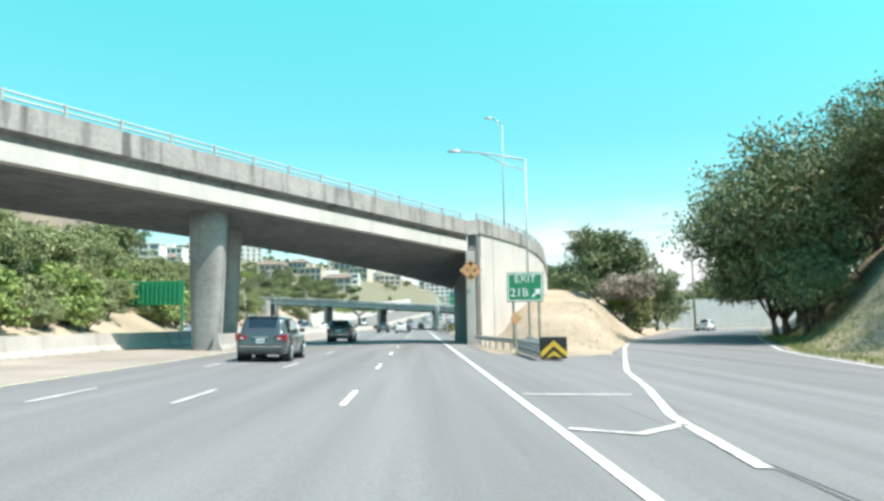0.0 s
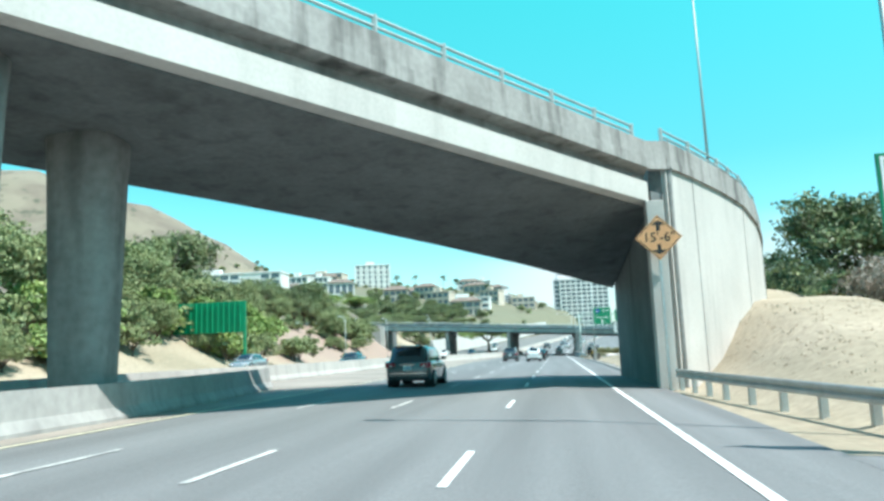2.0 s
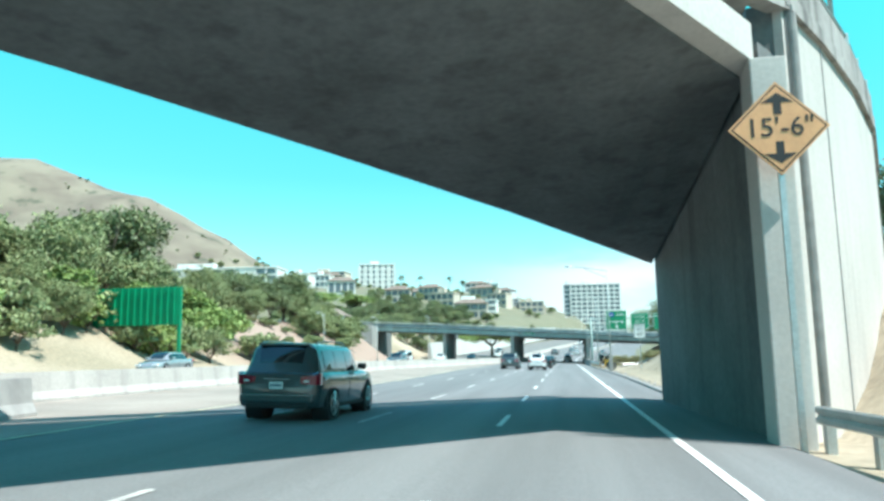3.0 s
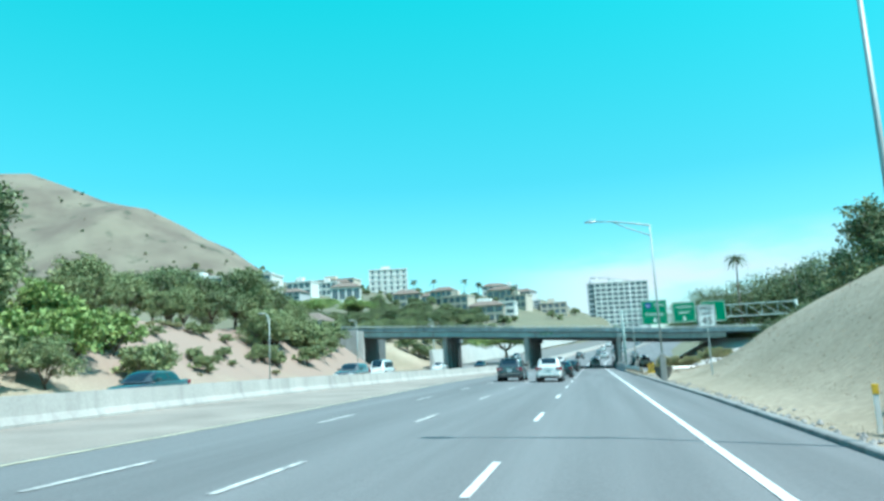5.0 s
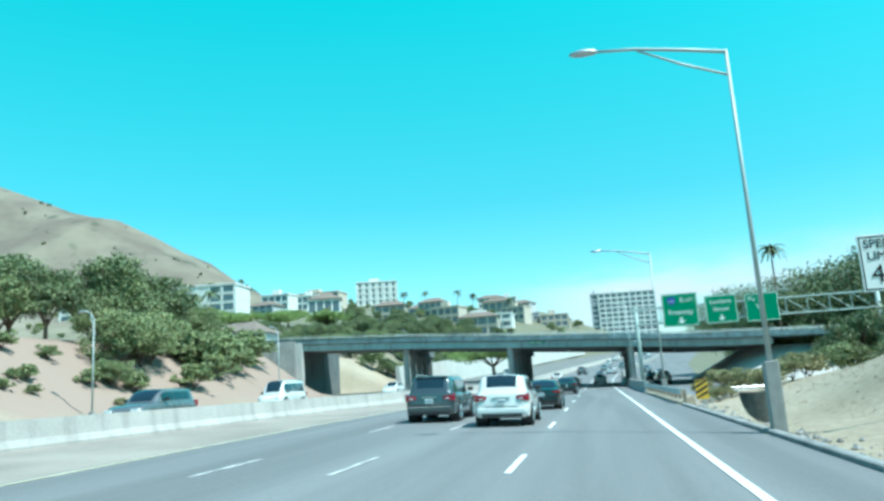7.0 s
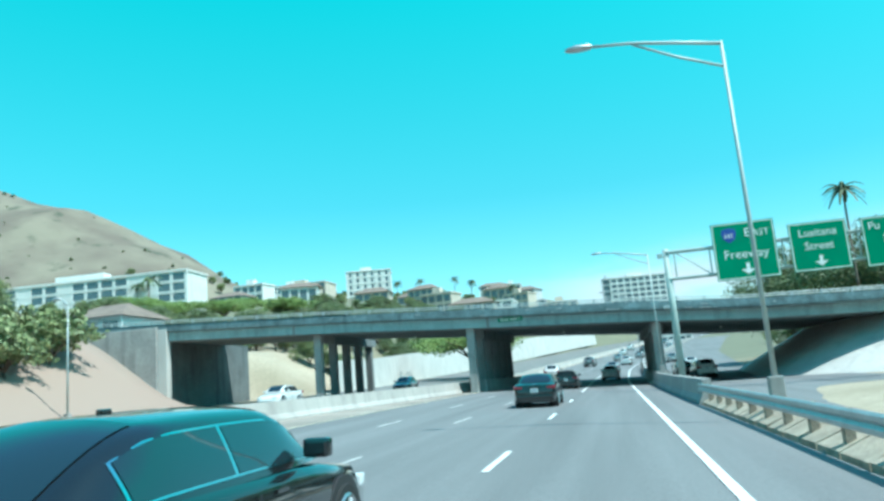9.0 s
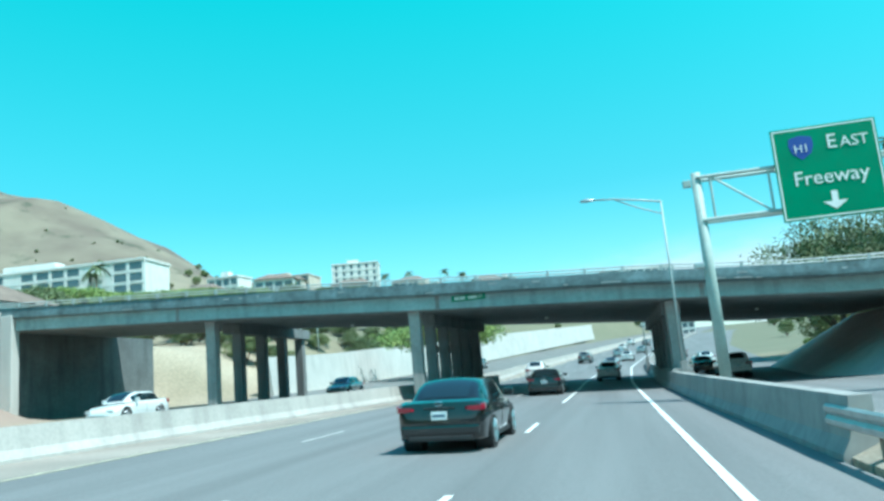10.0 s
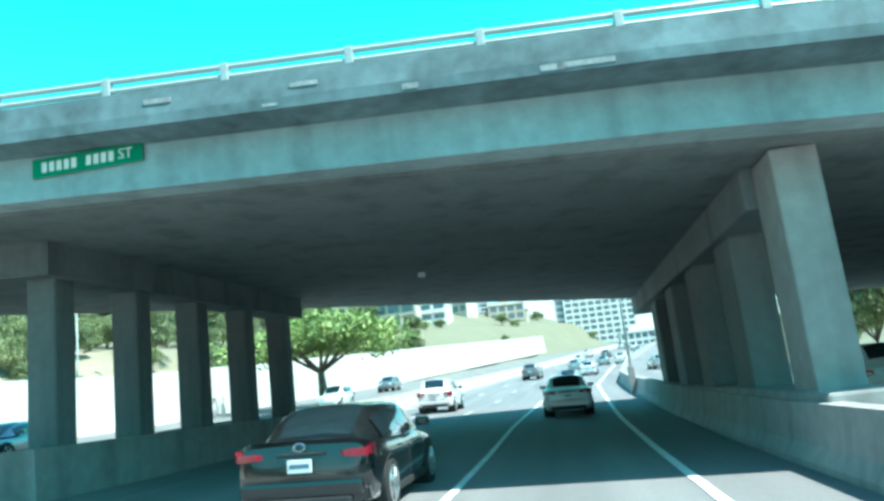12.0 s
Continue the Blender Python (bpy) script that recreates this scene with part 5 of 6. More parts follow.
        for k in range(18):
            a0, a1 = 2 * math.pi * k / 18, 2 * math.pi * (k + 1) / 18
            add_tube(bm, (0.07 * math.cos(a0), rear - 0.03, lz + 0.10 + 0.05 * math.sin(a0)), (0.07 * math.cos(a1), rear - 0.03, lz + 0.10 + 0.05 * math.sin(a1)), 0.007, n=5)
        part("badge", bm, CHROME, car, "oval chrome badge")
        part("aerial_fin", box(-0.02, 0.02, t0 + 0.22, t0 + 0.34, zt - 0.01, zt + 0.035, 0.012), body_paint, car)
    if rails:
        for sx in (-1, 1):
            bm = bmesh.new()
            add_path_tube(bm, [(sx * wt * 0.88, lerp(t0 + 0.15, t1 - 0.1, f), zt - 0.035 + 0.075 * math.sin(math.pi * f) ** 0.35) for f in (0.0, 0.04, 0.12, 0.3, 0.5, 0.7, 0.88, 0.96, 1.0)], [0.019] * 9, 6)
            part("roof_rail", bm, PALE_STEEL, car)
        part("bumper_strip", box(-hw * 0.80, hw * 0.80, rear - 0.058, rear - 0.04, zb + 0.30, zb + 0.325), CHROME, car)
        part("rear_spoiler", box(-wt * 0.8, wt * 0.8, t0 - 0.16, t0 + 0.12, zt - 0.07, zt - 0.02, 0.02), body_paint, car)
    return car


def on_road(x, y, turn=0.0):
    return pose(x, y, road_z(x, y) + 0.004, 0, math.degrees(math.atan(table(y, BANK))), turn)


white_sedan = vehicle("white_sedan", "white compact sedan with red tail lights among freeway traffic", on_road(-0.05, 209.0), PAINT_WHITE, 4.54, 1.76, 1.46, "sedan", "cars on the freeway")
black_sedan = vehicle("black_sedan", "glossy black sedan with dark glass and chrome window trim", on_road(-3.35, 191.0), PAINT_BLACK, 4.67, 1.81, 1.43, "sedan", "cars on the freeway", badge=True)
slate_suv = vehicle("slate_suv", "slate blue-grey sport utility car with roof rails", on_road(-6.35, 32.8), PAINT_SLATE, 5.0, 1.96, 1.77, "suv", "cars on the freeway", rails=True)
white_suv = vehicle("white_suv", "white sport utility car with dark rear window", on_road(-6.6, 219.0), PAINT_WHITE, 4.55, 1.85, 1.68, "suv", "cars on the freeway")
copy_thing(slate_suv, on_road(-6.65, 62.5))
grey_suv = vehicle("grey_suv", "dark grey sport utility car", on_road(-6.4 + bend(262), 262.0, -5.0), PAINT_GREY, 4.6, 1.86, 1.66, "suv", "cars past the overpass")
silver_sedan = vehicle("silver_sedan", "silver sedan in traffic", on_road(-0.3 + bend(226), 236.0, -2.0), PAINT_SILVER, 4.6, 1.78, 1.45, "sedan", "cars past the overpass")
copy_thing(slate_suv, on_road(-6.5, 128.0))
copy_thing(white_suv, on_road(-3.4, 124.5))
copy_thing(black_sedan, on_road(-3.0, 136.3))
copy_thing(black_sedan, on_road(-3.05, 165.2))
white_pickup = vehicle("white_pickup", "white pickup truck on the exit ramp", pose(44.0, 116.0, 0, 0, 0, -36), PAINT_WHITE, 5.2, 1.9, 1.78, "pickup")
white_pickup.location.z = road_z(44.0, 116.0) + 0.01
white_van = vehicle("white_van", "white delivery van on the opposite carriageway", pose(-24.0, 152.0, road_z(-24, 152), 0, 0, 180), PAINT_WHITE, 5.3, 1.95, 2.05, "van", "cars opposite")
teal_sedan = vehicle("dark_sedan", "dark teal sedan behind the median barrier", pose(-20.6, 101.5, road_z(-20.6, 101.5), 0, 0, 180), PAINT_SLATE, 4.6, 1.8, 1.46, "sedan", "cars opposite")
for x, y, src in ((-3.4, 284, silver_sedan), (-0.3, 262, white_sedan), (-6.4, 318, white_sedan), (-3.4, 336, grey_suv), (-0.2, 300, silver_sedan), (-9.3, 352, white_suv), (-0.2, 372, white_suv), (-3.4, 392, silver_sedan), (-6.4, 404, white_sedan), (2.6, 300, white_suv), (2.7, 340, silver_sedan)):
    d = math.degrees(math.atan2(-(bend(y + 5) - bend(y - 5)), 10))
    copy_thing(src, pose(x + bend(y), y, road_z(x + bend(y), y) + 0.004, math.degrees(math.atan((grade(y + 5) - grade(y - 5)) / 10)), 0, d))
for x, y, src in ((7.2, 214, teal_sedan), (9.5, 236, white_sedan), (7.0, 262, silver_sedan), (8.2, 203.0, white_suv)):
    copy_thing(src, pose(x + bend(y), y, road_z(x + bend(y), y) + 0.004, 0, 0, 4))
for x, y, src in ((-19.5, 128, grey_suv), (-23.5, 182, white_sedan), (-20.5, 205, silver_sedan), (-18.5, 236, white_suv), (-22.5, 262, grey_suv), (-26.5, 90, silver_sedan)):
    copy_thing(src, pose(x + bend(y), y, road_z(x + bend(y), y) + 0.004, 0, 0, 180))


# ---- trees ----
def leaf_cloud(rng, centre, radii, clumps, per, size):
    """Leaves as small bent quads in clumps; the clumps gather in uneven lobes with gaps between them."""
    vs, fs = [], []
    lobes = []
    for k in range(20):
        d = rng.normal(0, 1, 3)
        d /= np.linalg.norm(d)
        if d[2] < -0.5:
            d[2] *= -0.7
        lobes.append((d * rng.uniform(0.30, 0.80), rng.uniform(0.30, 0.50)))
    for _ in range(clumps):
        at, wide = lobes[int(rng.integers(len(lobes)))]
        d = rng.normal(0, 1, 3)
        d /= np.linalg.norm(d)
        c = np.array(centre) + (at + d * wide * (0.45 + 0.55 * rng.random() ** 0.5) * np.array((1.0, 1.0, 0.85))) * np.array(radii)
        spread = 0.105 * (radii[0] + radii[2]) * 0.5
        pts = c + np.clip(rng.normal(0, 1, (per, 3)), -1.6, 1.6) * np.array((spread, spread, spread * 0.5))
        for p in pts:
            a = rng.normal(0, 1, 3)
            a /= np.linalg.norm(a)
            b = np.cross(a, rng.normal(0, 1, 3))
            b /= np.linalg.norm(b) + 1e-9
            s = size * (0.6 + 0.8 * rng.random())
            i = len(vs)
            vs += [tuple(p - a * s), tuple(p + b * s * 0.45 + (0, 0, s * 0.12)), tuple(p + a * s), tuple(p - b * s * 0.45 + (0, 0, s * 0.12))]
            fs.append((i, i + 1, i + 2, i + 3))
    return vs, fs


def tree(name, label, seed, height, spread, leaf, clumps=150, per=16, size=0.30, trunk_share=0.35, trunk_r=0.22, crown_depth=0.5, lean=0.0):
    """A tapered trunk with limbs and a crown of leaves, at the origin."""
    rng = np.random.default_rng(seed)
    t = thing(name, pose(0, 0, 0), label, "tree" if height > 3.5 else "shrub")
    bm = bmesh.new()
    base = height * trunk_share
    add_path_tube(bm, [(0, 0, -0.4), (0.05, 0, base * 0.5), (lean * 0.5, 0.1, base)], [trunk_r * 1.25, trunk_r, trunk_r * 0.75], 9)
    centre = (lean, 0, height * (1 - crown_depth * 0.5))
    radii = (spread, spread * 0.95, height * crown_depth * 0.52)
    for k in range(7):
        a = 2 * math.pi * k / 7 + rng.random() * 0.6
        e = (centre[0] + math.cos(a) * spread * 0.7, math.sin(a) * spread * 0.65, centre[2] + radii[2] * (rng.random() * 0.7 - 0.2))
        mid = (lerp(lean * 0.5, e[0], 0.45), lerp(0.1, e[1], 0.45), lerp(base, e[2], 0.62))
        add_path_tube(bm, [(lean * 0.5, 0.1, base * 0.92), mid, e], [trunk_r * 0.5, trunk_r * 0.3, trunk_r * 0.1], 6)
        for j in range(2):
            e2 = (e[0] + rng.normal(0, spread * 0.12), e[1] + rng.normal(0, spread * 0.12), e[2] + min(radii[2] * 0.3, abs(rng.normal(0, radii[2] * 0.2))))
            add_path_tube(bm, [mid, (lerp(mid[0], e2[0], 0.5), lerp(mid[1], e2[1], 0.5), lerp(mid[2], e2[2], 0.6)), e2], [trunk_r * 0.25, trunk_r * 0.15, trunk_r * 0.06], 5)
    part("trunk", bm, BARK, t, smooth=True)
    vs, fs = leaf_cloud(rng, centre, radii, clumps, per, size)
    me = bpy.data.meshes.new("crown")
    me.from_pydata(vs, [], fs)
    me.materials.append(leaf)
    c = new("crown", me)
    c.parent = t
    return t


def plant_tree(src, x, y, scale=1.0, turn=0.0, sink=0.0, stretch=1.0):
    z = terrain(x, y) - sink
    return copy_thing(src, Matrix.Translation((x, y, z)) @ Matrix.Rotation(radians(turn), 4, 'Z') @ Matrix.Diagonal((scale, scale, scale * stretch, 1)))


def settle(src, x, y, scale=1.0, turn=0.0):
    src.matrix_basis = Matrix.Translation((x, y, terrain(x, y))) @ Matrix.Rotation(radians(turn), 4, 'Z') @ Matrix.Diagonal((scale, scale, scale, 1))
    return src


kiawe = tree("roadside_tree", "olive-green bushy tree on the dry bank", 3, 8.0, 4.2, LEAF_OLIVE, 430, 36, 0.165, crown_depth=0.98, trunk_share=0.14)
kiawe_b = tree("roadside_tree", "dusty olive tree with an uneven crown on the bank", 11, 7.0, 4.0, LEAF_OLIVE, 400, 36, 0.165, crown_depth=0.95, trunk_share=0.15, lean=0.6)
dark_tree = tree("shade_tree", "dark green spreading tree on the bank", 5, 8.5, 4.6, LEAF_DEEP, 380, 34, 0.17, crown_depth=0.88, trunk_share=0.18)
shrub = tree("shrub", "bright green rounded shrub on dry ground", 7, 3.2, 2.1, LEAF_BRIGHT, 150, 18, 0.16, crown_depth=0.9, trunk_share=0.15, trunk_r=0.10)
shrub_b = tree("shrub", "dusty olive shrub on the bank", 8, 2.8, 2.0, LEAF_OLIVE, 140, 18, 0.16, crown_depth=0.9, trunk_share=0.15, trunk_r=0.10)
big_tree = tree("big_tree", "large olive-green spreading tree over the ramp bank", 21, 16.0, 9.5, LEAF_DEEP, 900, 44, 0.19, crown_depth=0.95, trunk_share=0.15, trunk_r=0.5)
umbrella_tree = tree("umbrella_tree", "wide bright green flat-topped tree", 23, 7.5, 8.0, LEAF_BRIGHT, 460, 34, 0.19, crown_depth=0.66, trunk_share=0.4, trunk_r=0.35)
dry_tree = tree("dry_tree", "pale dry leafed tree beside the ramp", 25, 7.0, 4.5, LEAF_DRY, 260, 26, 0.18, crown_depth=0.7, trunk_share=0.28)
settle(kiawe, -43, 126, 0.75)
settle(kiawe_b, -47, 134, 0.75)
settle(dark_tree, -46, 160)
settle(shrub, -38.5, 122)
settle(shrub_b, -36, 88)
settle(big_tree, 31.0, 60.0)
settle(umbrella_tree, -70, 285, 0.8)
settle(dry_tree, 23.0, 84.5, 0.92)
dry_shrub = tree("shrub", "straw-yellow dry brush beside the merging lanes", 31, 3.0, 2.2, LEAF_STRAW, 150, 20, 0.15, crown_depth=0.92, trunk_share=0.12, trunk_r=0.08)
settle(dry_shrub, 6.4, 139.5, 0.55)
rng = random.Random(5)
for x, y, s, src in ((-47, 70, 1.0, kiawe), (-41, 76, 0.95, kiawe_b), (-48, 82, 1.1, kiawe), (-42, 88, 1.0, kiawe), (-47, 94, 1.1, kiawe_b), (-51, 88, 1.2, kiawe_b), (-52, 100, 1.1, kiawe), (-45, 100, 1.0, kiawe_b), (-51, 74, 1.15, kiawe), (-42, 99, 0.95, kiawe), (-46, 106, 1.1, kiawe), (-42, 111, 0.9, kiawe_b), (-48, 115, 1.05, dark_tree),
                     (-41, 62, 0.9, kiawe_b), (-46, 55, 1.0, kiawe), (-50, 45, 1.1, kiawe), (-42, 40, 0.9, kiawe_b), (-46, 28, 1.0, kiawe), (-44, 15, 1.0, dark_tree),
                     (-52, 124, 1.05, kiawe), (-50, 142, 1.1, kiawe), (-49, 146, 0.95, dark_tree), (-51, 153, 1.1, dark_tree), (-45, 152, 0.9, dark_tree), (-38.6, 153, 1.05, kiawe), (-39.5, 157, 1.1, kiawe_b), (-37.2, 150, 0.5, kiawe_b), (-47, 118, 0.9, kiawe_b), (-53, 134, 0.95, kiawe), (-44, 141, 0.9, kiawe_b), (-47, 149, 1.0, kiawe), (-47, 168, 1.05, kiawe_b), (-50, 176, 1.1, dark_tree), (-44, 176, 0.85, kiawe), (-44, 160, 1.2, kiawe),
                     (-56, 160, 1.1, dark_tree), (-58, 145, 1.1, kiawe_b), (-60, 178, 1.0, kiawe), (-62, 197, 0.8, kiawe), (-82, 288, 0.95, umbrella_tree), (-104, 276, 1.05, umbrella_tree), (-96, 273, 1.1, umbrella_tree), (-88, 272, 1.05, umbrella_tree), (-80, 276, 0.95, umbrella_tree), (-112, 280, 0.9, umbrella_tree), (-54, 212, 0.8, dark_tree), (-90, 250, 1.1, dark_tree)):
    plant_tree(src, x, y, s * rng.uniform(0.92, 1.08) * (0.9 if 126 < y < 154 and x < -40 else 1.35 if 55 < y <= 126 else 1.0), rng.uniform(0, 360), 0.2)
for x, y, s, src in ((-35, 104, 0.9, shrub_b), (-37, 112, 1.2, shrub), (-38, 75, 1.3, shrub_b), (-36, 66, 1.2, shrub), (-37, 52, 1.3, shrub_b), (-39.5, 119, 1.2, shrub), (-37, 166, 1.0, shrub_b), (-36, 160, 1.0, shrub_b),
                     (-40, 118, 1.4, shrub), (-36.5, 152, 0.7, shrub_b)):
    plant_tree(src, x, y, s, rng.uniform(0, 360), 0.15)
for k in range(150):
    y = rng.uniform(20, 126) if k % 8 else rng.uniform(158, 180)
    x = rng.uniform(-41.5, -33.6) if y < 128 else rng.uniform(-42, -38)
    if 80 < y < 101 and x > -37:
        continue
    plant_tree((shrub_b, shrub_b, shrub, kiawe)[k % 4], x, y, rng.uniform(0.8, 1.5) * (0.5 if k % 4 == 3 else 1.0), rng.uniform(0, 360), 0.2)
# dry brush scattered over the bare cutting
for k in range(22):
    x, y = rng.uniform(-43, -34.5), rng.uniform(127, 150)
    plant_tree((shrub_b, dry_shrub, shrub_b)[k % 3], x, y, rng.uniform(0.22, 0.6), rng.uniform(0, 360), 0.1)
# right-hand side
for x, y, s, src in ((42, 52, 0.85, big_tree), (44, 72, 0.9, big_tree), (28.5, 57, 1.15, dark_tree), (30.5, 66, 1.25, dark_tree), (26.8, 52, 0.7, dark_tree), (33, 50, 0.7, big_tree), (34, 71, 0.75, big_tree), (37, 118, 1.2, dark_tree), (33, 121, 0.9, dark_tree), (46, 140, 1.0, kiawe), (58, 158, 1.2, kiawe), (70, 165, 1.2, dark_tree), (82, 172, 1.3, kiawe), (40, 160, 1.2, dark_tree), (36, 34, 0.8, big_tree), (39, 78, 0.75, big_tree), (47, 92, 0.7, big_tree), (55, 80, 0.9, big_tree), (62, 104, 0.8, big_tree), (36, 176, 1.2, dark_tree), (35, 168, 1.2, kiawe), (28.5, 169.5, 1.15, kiawe), (22.5, 158, 0.8, kiawe), (24.8, 164, 0.9, dark_tree), (32, 176, 1.1, kiawe_b), (43, 182, 1.3, kiawe_b), (33, 160, 1.3, dark_tree), (26, 152, 1.1, kiawe), (25, 236, 0.95, big_tree), (35, 232, 1.1, big_tree), (45, 230, 1.3, big_tree), (58, 226, 1.5, big_tree), (28, 252, 1.1, kiawe), (48, 166, 1.3, kiawe_b), (56, 170, 1.3, kiawe), (64, 164, 1.4, dark_tree), (72, 172, 1.3, kiawe), (80, 164, 1.4, kiawe_b), (90, 168, 1.4, dark_tree)):
    plant_tree(src, x, y, s, rng.uniform(0, 360), 0.3)
for x, y, s, src in ((23.0, 92, 1.3, dark_tree), (26.0, 93, 1.0, kiawe), (20.8, 89, 1.1, shrub_b), (24.5, 86, 1.2, shrub_b), (26.6, 96, 0.8, kiawe_b), (22, 86, 0.9, shrub)):
    plant_tree(src, x, y, s, x * 53, 0.5)
# bushes on the crest of the right bank and beyond
for k in range(17):
    y = 112 + k * 6.0
    x = 21 + 4 * math.sin(k * 1.7) + k * 0.45
    plant_tree((kiawe, kiawe_b, dark_tree)[k % 3], x, y, rng.uniform(0.7, 1.0), rng.uniform(0, 360), 0.3)
for x, y, s in ((8.0, 138, 0.55), (9.6, 140, 0.6), (7.2, 142.5, 0.5), (8.8, 145, 0.55), (11, 143, 0.7), (6.0, 147, 0.45), (12.5, 148, 0.7), (5.5, 137.5, 0.4)):
    plant_tree(dry_shrub, x, y, s * 1.45, rng.uniform(0, 360), 0.1)


def palm(x, y, height, seed, label="tall palm with drooping fronds", crown=1.9):
    rng = np.random.default_rng(seed)
    p = thing("palm_tree", pose(x, y, terrain(x, y)), label, "palm tree", "palms")
    bm = bmesh.new()
    add_path_tube(bm, [(0, 0, -0.3), (0.1, 0, height * 0.5), (0.25, 0, height)], [0.22, 0.15, 0.12], 8)
    part("trunk", bm, BARK, p, smooth=True)
    bm = bmesh.new()
    for k in range(22):
        a = rng.random() * 2 * math.pi
        up = rng.uniform(-0.3, 1.0)
        prev = None
        for j in range(6):
            f = j / 5
            rad = crown * f
            z = height + crown * (up * f - 0.9 * f * f)
            c = Vector((0.25 + rad * math.cos(a), rad * math.sin(a), z))
            w = crown * 0.16 * (1 - f * 0.75)
            side = Vector((-math.sin(a), math.cos(a), -0.5)) * w
            side2 = Vector((math.sin(a), -math.cos(a), -0.5)) * w
            cur = [bm.verts.new(c + side), bm.verts.new(c), bm.verts.new(c + side2)]
            if prev:
                bm.faces.new((prev[0], prev[1], cur[1], cur[0]))
                bm.faces.new((prev[1], prev[2], cur[2], cur[1]))
            prev = cur
    part("fronds", bm, LEAF_DARK, p)
    return p


palm(29.0, 225.0, 20.0, 4, crown=2.3)
palm(-101.0, 280.0, 10.0, 6, crown=3.0)
for x, y, h, s in ((-62, 440, 10, 9), (-54, 436, 9, 10), (-92, 455, 8, 12), (-80, 450, 9, 13), (-36, 430, 11, 15), (-118, 300, 7, 16)):
    palm(x, y, h, s, "slim palm on the hillside", 2.6)


# ---- buildings ----
def block(name, label, x0, x1, y, depth, z0, z1, floors, bays, wall_mat, roof="flat", band=False, turn=0.0, balcony=False, blank=(), fill=0.38):
    """A building with storeys: wall, roof, one recessed window with frame for each bay of each storey."""
    b = thing(name, pose((x0 + x1) / 2, y, z0, 0, 0, turn), label, "building")
    w, h = (x1 - x0), (z1 - z0)
    part("wall", box(-w / 2, w / 2, 0.25, depth, -22.0, h), wall_mat, b)
    fh = h / floors
    bm = bmesh.new()
    for k in range(floors + 1):
        add_box(bm, -w / 2 - 0.1, w / 2 + 0.1, 0.0, 0.25, k * fh - (0.22 if band else 0.15), k * fh + (0.42 if band else 0.25))
    for j in range(bays + 1):
        xa = -w / 2 + j * w / bays
        add_box(bm, xa - w / bays * 0.10, xa + w / bays * 0.10, 0.02, 0.25, 0, h)
    part("facade_frame", bm, wall_mat, b)
    for k in range(floors):
        for j in range(bays):
            xa = -w / 2 + (j + 0.5) * w / bays
            if j in blank:
                if not k:
                    part("blank_wall", box(xa - w / bays * 0.5, xa + w / bays * 0.5, 0.08, 0.24, 0, h), wall_mat, b)
                continue
            part("window", box(xa - w / bays * fill, xa + w / bays * fill, 0.16, 0.22, k * fh + fh * 0.22, k * fh + fh * 0.86), WINDOW_GLASS, b)
            if balcony:
                part("balcony", box(xa - w / bays * 0.40, xa + w / bays * 0.40, -1.0, 0.0, k * fh - 0.1, k * fh + 0.9), wall_mat, b)
    if roof == "flat":
        part("roof", box(-w / 2 - 0.3, w / 2 + 0.3, -0.2, depth + 0.3, h, h + 0.5), wall_mat, b)
        part("roof_hut", box(-w * 0.2, w * 0.05, depth * 0.3, depth * 0.6, h + 0.5, h + 2.6), wall_mat, b)
    else:
        bm = bmesh.new()
        r = [bm.verts.new(p) for p in ((-w / 2 - 0.6, -0.7, h), (w / 2 + 0.6, -0.7, h), (w / 2 + 0.6, depth + 0.7, h), (-w / 2 - 0.6, depth + 0.7, h), (-w * 0.25, depth / 2, h + depth * 0.22), (w * 0.25, depth / 2, h + depth * 0.22))]
        for q in ((0, 1, 5, 4), (1, 2, 5), (2, 3, 4, 5), (3, 0, 4), (3, 2, 1, 0)):
            bm.faces.new([r[i] for i in q])
        part("roof", bm, ROOF_BROWN, b)
    return b


block("apartment_block", "white multi-storey apartment block on the hillside", -120, -99, 468, 16, 36, 57, 7, 6, WALL_WHITE, turn=14, fill=0.16)
block("tower_block", "pale grey high-rise with rows of balconies", 4, 35, 520, 22, 16, 46, 11, 9, WALL_WHITE, band=True, turn=6)
block("lift_tower", "slim blank grey tower beside the high-rise", 0.0, 4.0, 519, 10, 16, 46, 10, 1, WALL_GREY)
block("long_apartments", "low white terrace of apartments below the dry hill", -162, -105, 300, 12, 27.5, 35.6, 3, 14, WALL_WHITE, turn=4, blank=(2, 5, 10, 11), fill=0.44)
block("hill_apartments", "white three-storey apartments on the hillside", -58, -33, 402, 14, 20, 29.0, 3, 6, WALL_WHITE, balcony=True)
block("hotel_block", "tan hillside building with rows of windows", -146, -121, 440, 14, 38, 50, 4, 7, WALL_TAN)
house_rng = random.Random(12)
for k in range(26):
    x = house_rng.uniform(-150, 70)
    y = house_rng.uniform(330, 520)
    if -45 < x - bend(y) < 40:
        x += -60 if x - bend(y) < 0 else 55
    w = house_rng.uniform(9, 16)
    z = terrain(x, y)
    block("house", house_rng.choice(("pale hillside house with a brown roof", "tan hillside house among trees", "grey two-storey hillside house")), x - w / 2, x + w / 2, y, 9, z, z + house_rng.choice((3.2, 6.0, 6.4)), house_rng.choice((1, 2, 2)), 4,
          house_rng.choice((WALL_WHITE, WALL_TAN, WALL_GREY)), house_rng.choice(("flat", "hip")), turn=house_rng.uniform(-20, 20))
block("office_block", "white mid-rise building far along the freeway", 20, 31, 430, 12, 6, 14, 3, 5, WALL_WHITE, band=True)
